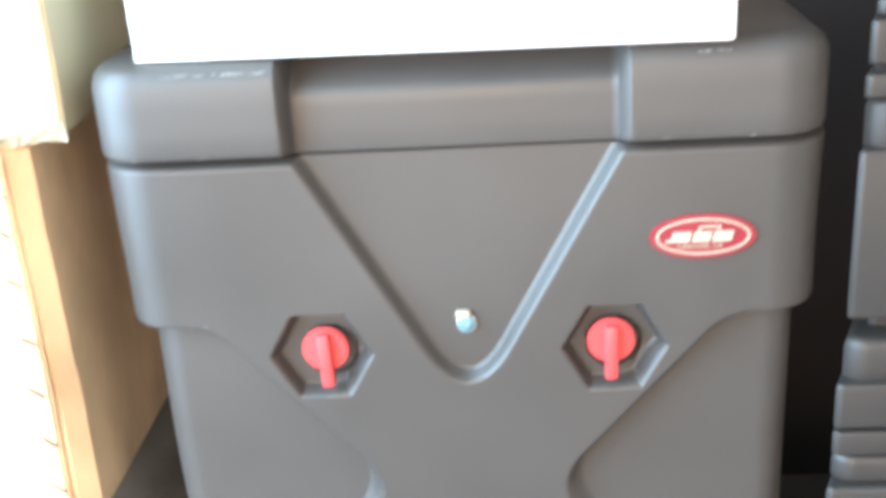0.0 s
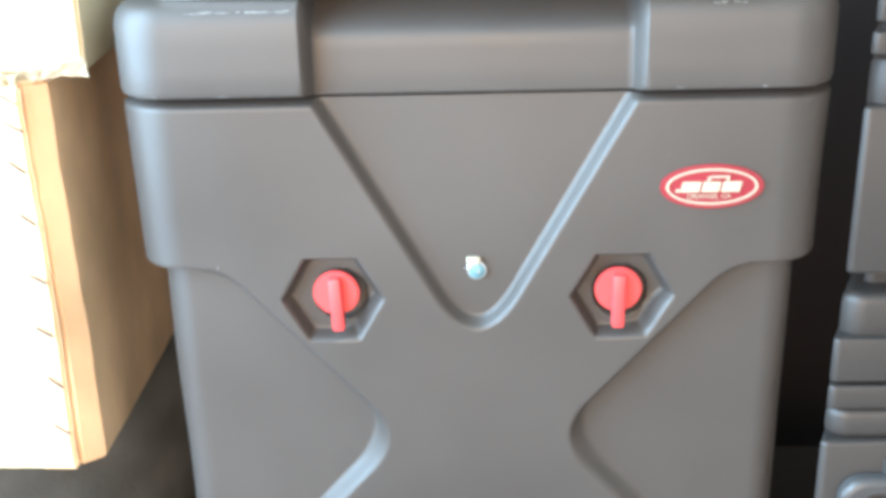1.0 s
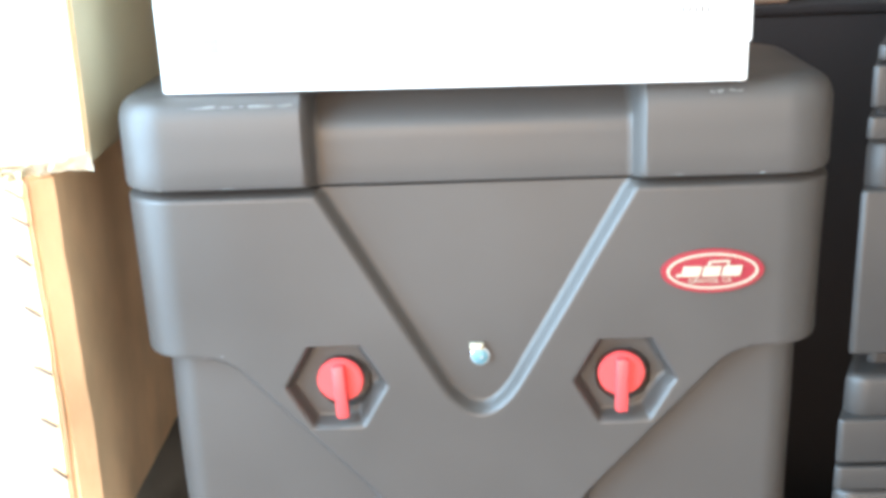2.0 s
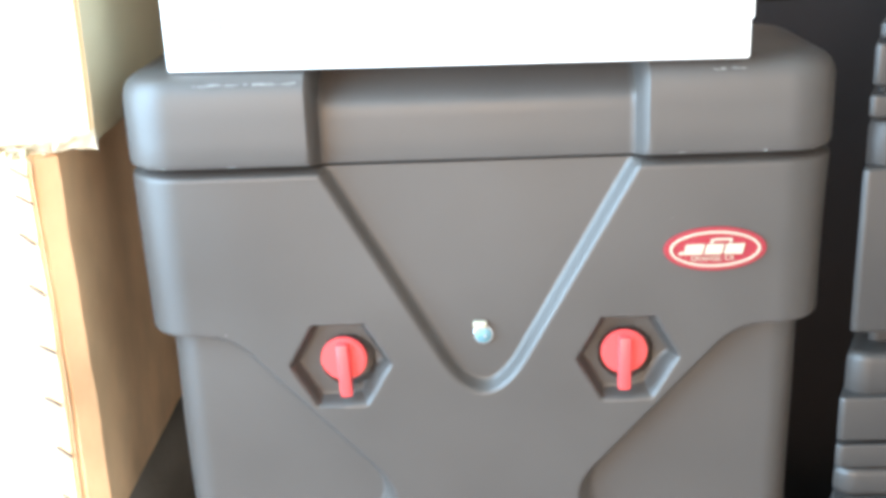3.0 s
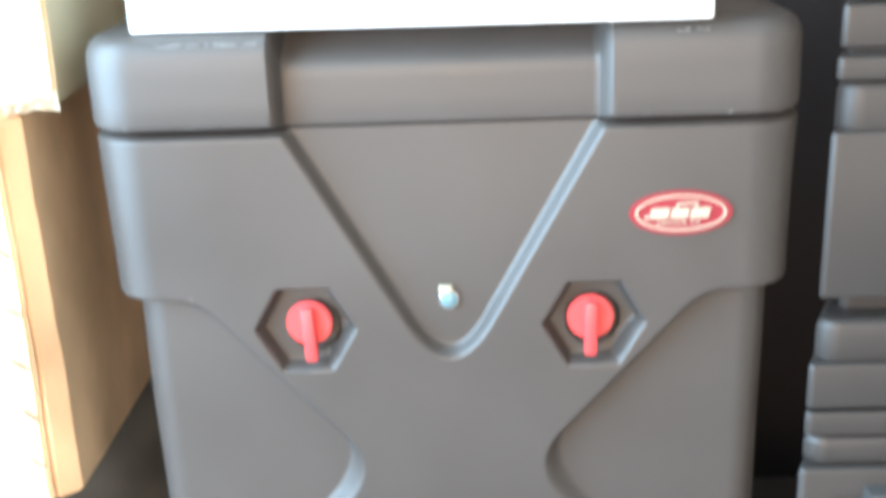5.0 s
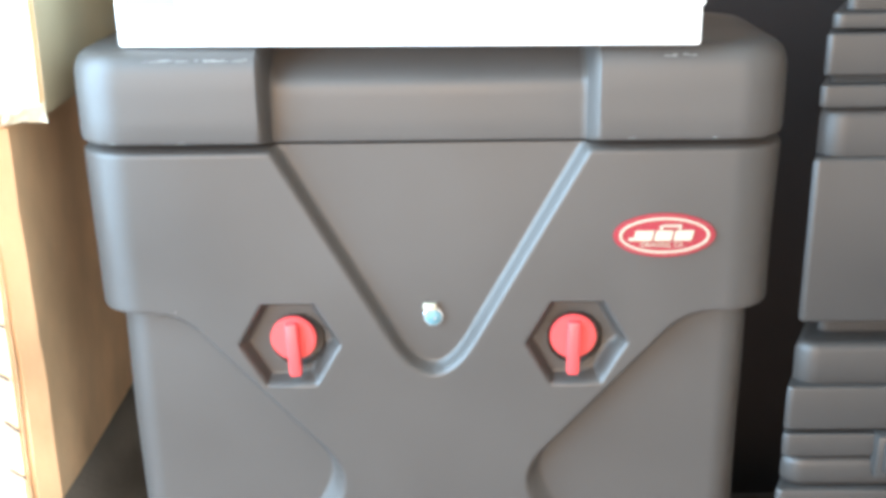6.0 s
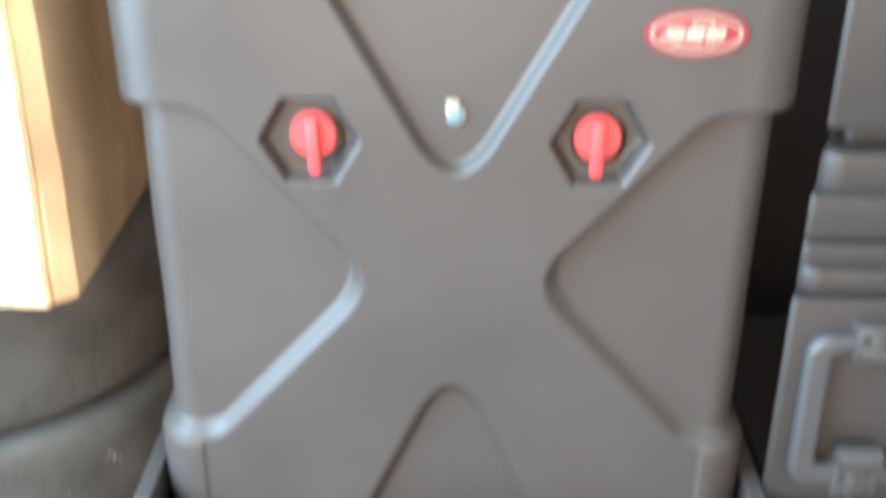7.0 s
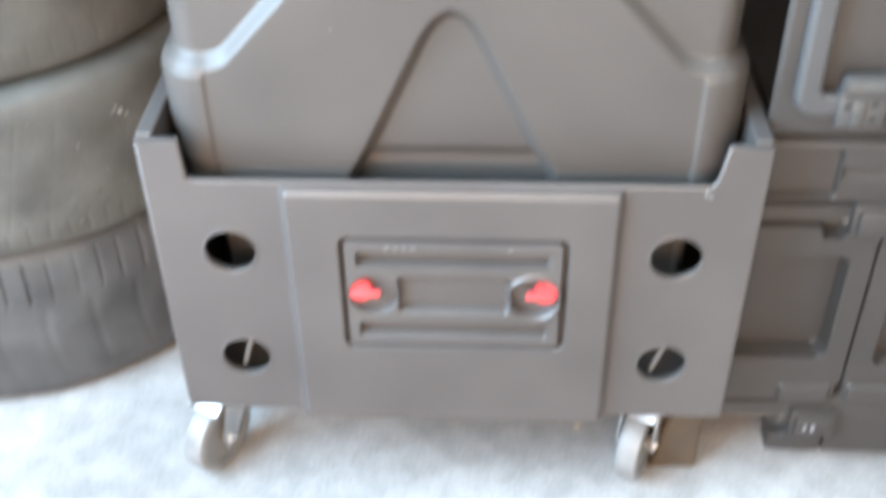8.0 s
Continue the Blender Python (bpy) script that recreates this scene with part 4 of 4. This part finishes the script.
# ---- added filler, near black for the shaded gap, and the carton on it ----
rear = root("filler_case", 0.40, 0.78, 0.0, "added case, coloured near black for the shade behind the stack", "case")
part("filler_body", rounded_box(-0.15, 0.98, 0.60, 1.02, 0.0, 1.1250, 0.004, 2), SHADOWED, rear)
part("filler_lid", rounded_box(-0.152, 0.982, 0.598, 1.022, 1.1252, 1.139, 0.003, 2), SHADOWED, rear)
back_box = root("brown_carton", 0.3, 0.75, 1.1392, "brown cardboard carton on an added near-black case", "carton")
part("box_body", wavy_box(0.10, 0.414, 0.61, 0.93, 1.1395, 1.42, 6.6), CARD_DULL, back_box)

wad = root("cardboard_scrap", 0.287, 0.035, 0.0, "crumpled piece of brown cardboard on the floor behind a caster", "cardboard")
bm = wavy_box(0.250, 0.306, 0.002, 0.066, 0.0005, 0.118, 4.4, 0.006, n=8)
for v in bm.verts:
    v.co.x = 0.306 + (v.co.x - 0.306) * (1.05 - 4.2 * v.co.z)
part("crumple", bm, WOOD, wad)

# ---- small white chips and scuffs ----
SCUFF = material("pale_scuffed_plastic", (0.30, 0.30, 0.29), 0.6, stain=0.3, stain_size=300)


def chip(x, y, z, w, h, turn, parent, seed=0.0):
    """A thin ragged scuff lying on the surface."""
    m = Matrix.Translation((x, y, z)) @ Matrix.Rotation(radians(turn), 4, "Y")
    n = 14
    verts = [(0, -0.0006, 0)]
    for i in range(n):
        a = i / n * math.tau
        r = 0.55 + 0.45 * noise.noise(Vector((math.cos(a) * 2 + seed, math.sin(a) * 2, x * 90))) + 0.3 * (i % 2)
        verts.append((w / 2 * r * math.cos(a), 0.0004, h / 2 * r * math.sin(a)))
    verts = [tuple(m @ Vector(v)) for v in verts]
    part("scuff", (verts, [(0, i + 1, (i + 1) % n + 1) for i in range(n)]), SCUFF, parent, "small pale scuff in the plastic", smooth=False)


chip(0.247, 0.0136, 0.611, 0.0035, 0.008, 12, case)
chip(-0.117, -0.0002, 0.620, 0.0012, 0.004, 5, case)
for i in range(5):
    chip(0.2492, -0.0015, 0.505 + 0.012 * i, 0.0012, 0.010, 3 * (-1) ** i, case, i)
chip(0.1630, -0.0002, 1.0200, 0.006, 0.0012, 4, case)
chip(-0.2270, -0.0002, 0.9235, 0.0025, 0.0014, 30, case)
rng = random.Random(5)
for i in range(16):
    chip(-0.238 + 0.090 * rng.random() ** 0.8, -0.0068, 1.1464 + 0.0012 * rng.random(), 0.004 + 0.016 * rng.random(), 0.0006 + 0.0009 * rng.random(), rng.uniform(-3, 3), case, i)
for i in range(6):
    chip(0.192 + 0.024 * rng.random(), -0.0066, 1.1464 + 0.0014 * rng.random(), 0.004 + 0.008 * rng.random(), 0.0012, rng.uniform(-3, 6), case, 20 + i)
chip(-0.262, -0.0103, 1.0793, 0.006, 0.0010, 1, case, 30)
chip(-0.205, -0.0103, 1.0790, 0.014, 0.0007, 1, case, 32)
chip(0.236, -0.0103, 1.0798, 0.007, 0.0016, 1, case, 31)
chip(0.168, -0.0103, 1.0797, 0.010, 0.0008, 1, case, 33)
chip(0.257, DF - 0.0018, 0.463, 0.003, 0.012, -8, tray, 40)
chip(0.262, DF - 0.0018, 0.458, 0.008, 0.0025, 20, tray, 41)
for i in range(4):
    chip(-0.068 + 0.009 * i, DF - 0.0124, 0.3945, 0.008, 0.0016, 0, tray, 42 + i)
chip(0.062, DF - 0.0124, 0.3945, 0.008, 0.0020, 0, tray, 47)

# pale specks on the middle tyre
for i, (turn, z, w, h) in enumerate(((-41.8, 0.419, 0.010, 0.012), (-42.8, 0.426, 0.007, 0.008), (-40.6, 0.412, 0.005, 0.011), (-43.6, 0.421, 0.004, 0.004),
                                     (-52.4, 0.395, 0.0018, 0.010), (-55.3, 0.290, 0.0018, 0.011), (-47.0, 0.352, 0.003, 0.003), (-61.0, 0.440, 0.003, 0.002))):
    a = radians(turn)
    m = Matrix.Translation((-0.650 + 0.3305 * math.cos(a), 0.395 + 0.3305 * math.sin(a), z)) @ Matrix.Rotation(a + math.pi / 2, 4, "Z")
    n = 12
    verts = [m @ Vector((0, -0.0004, 0))]
    for k in range(n):
        b = k / n * math.tau
        r = 0.6 + 0.5 * noise.noise(Vector((math.cos(b) * 2 + i, math.sin(b) * 2, i * 3.7)))
        verts.append(m @ Vector((w / 2 * r * math.cos(b), 0.0003, h / 2 * r * math.sin(b))))
    part("scuff", ([tuple(v) for v in verts], [(0, k + 1, (k + 1) % n + 1) for k in range(n)]), SCUFF, mid_tyre, "pale dried speck", smooth=False)

# crumbs on the floor
for x, y, r, mat in ((0.161, 0.071, 0.0030, KRAFT_PALE), (0.388, -0.009, 0.0022, INK), (0.448, -0.025, 0.0020, INK), (0.342, -0.017, 0.0018, INK)):
    scrap = root("paper_scrap", x, y, 0.0, "tiny crumpled scrap of paper on the concrete floor", "scrap", "scraps on the floor")
    bm = bmesh.new()
    bmesh.ops.create_icosphere(bm, subdivisions=2, radius=r)
    for v in bm.verts:
        v.co *= 1 + 0.5 * noise.noise(v.co * 300 + Vector((x * 50, y * 50, 0)))
        v.co.z = max(v.co.z * 0.6 + 0.5 * r, 0.0)
    bm.transform(Matrix.Translation((x, y, 0.0)))
    part("scrap", bm, mat, scrap, smooth=False)

# torn paper along the lower box's top edge
for i in range(5):
    strip = wavy_box(-0.412 + 0.009 * i, -0.404 + 0.010 * i, -0.0075 + 0.012 * max(i - 3, 0), 0.006 + 0.03 * max(i - 3, 0), 1.0910, 1.0955 + 0.0015 * (i % 2),
                     11.0 + i, 0.0035, n=4)
    part("torn_edge", strip, KRAFT_PALE, lower, "torn paper edge")
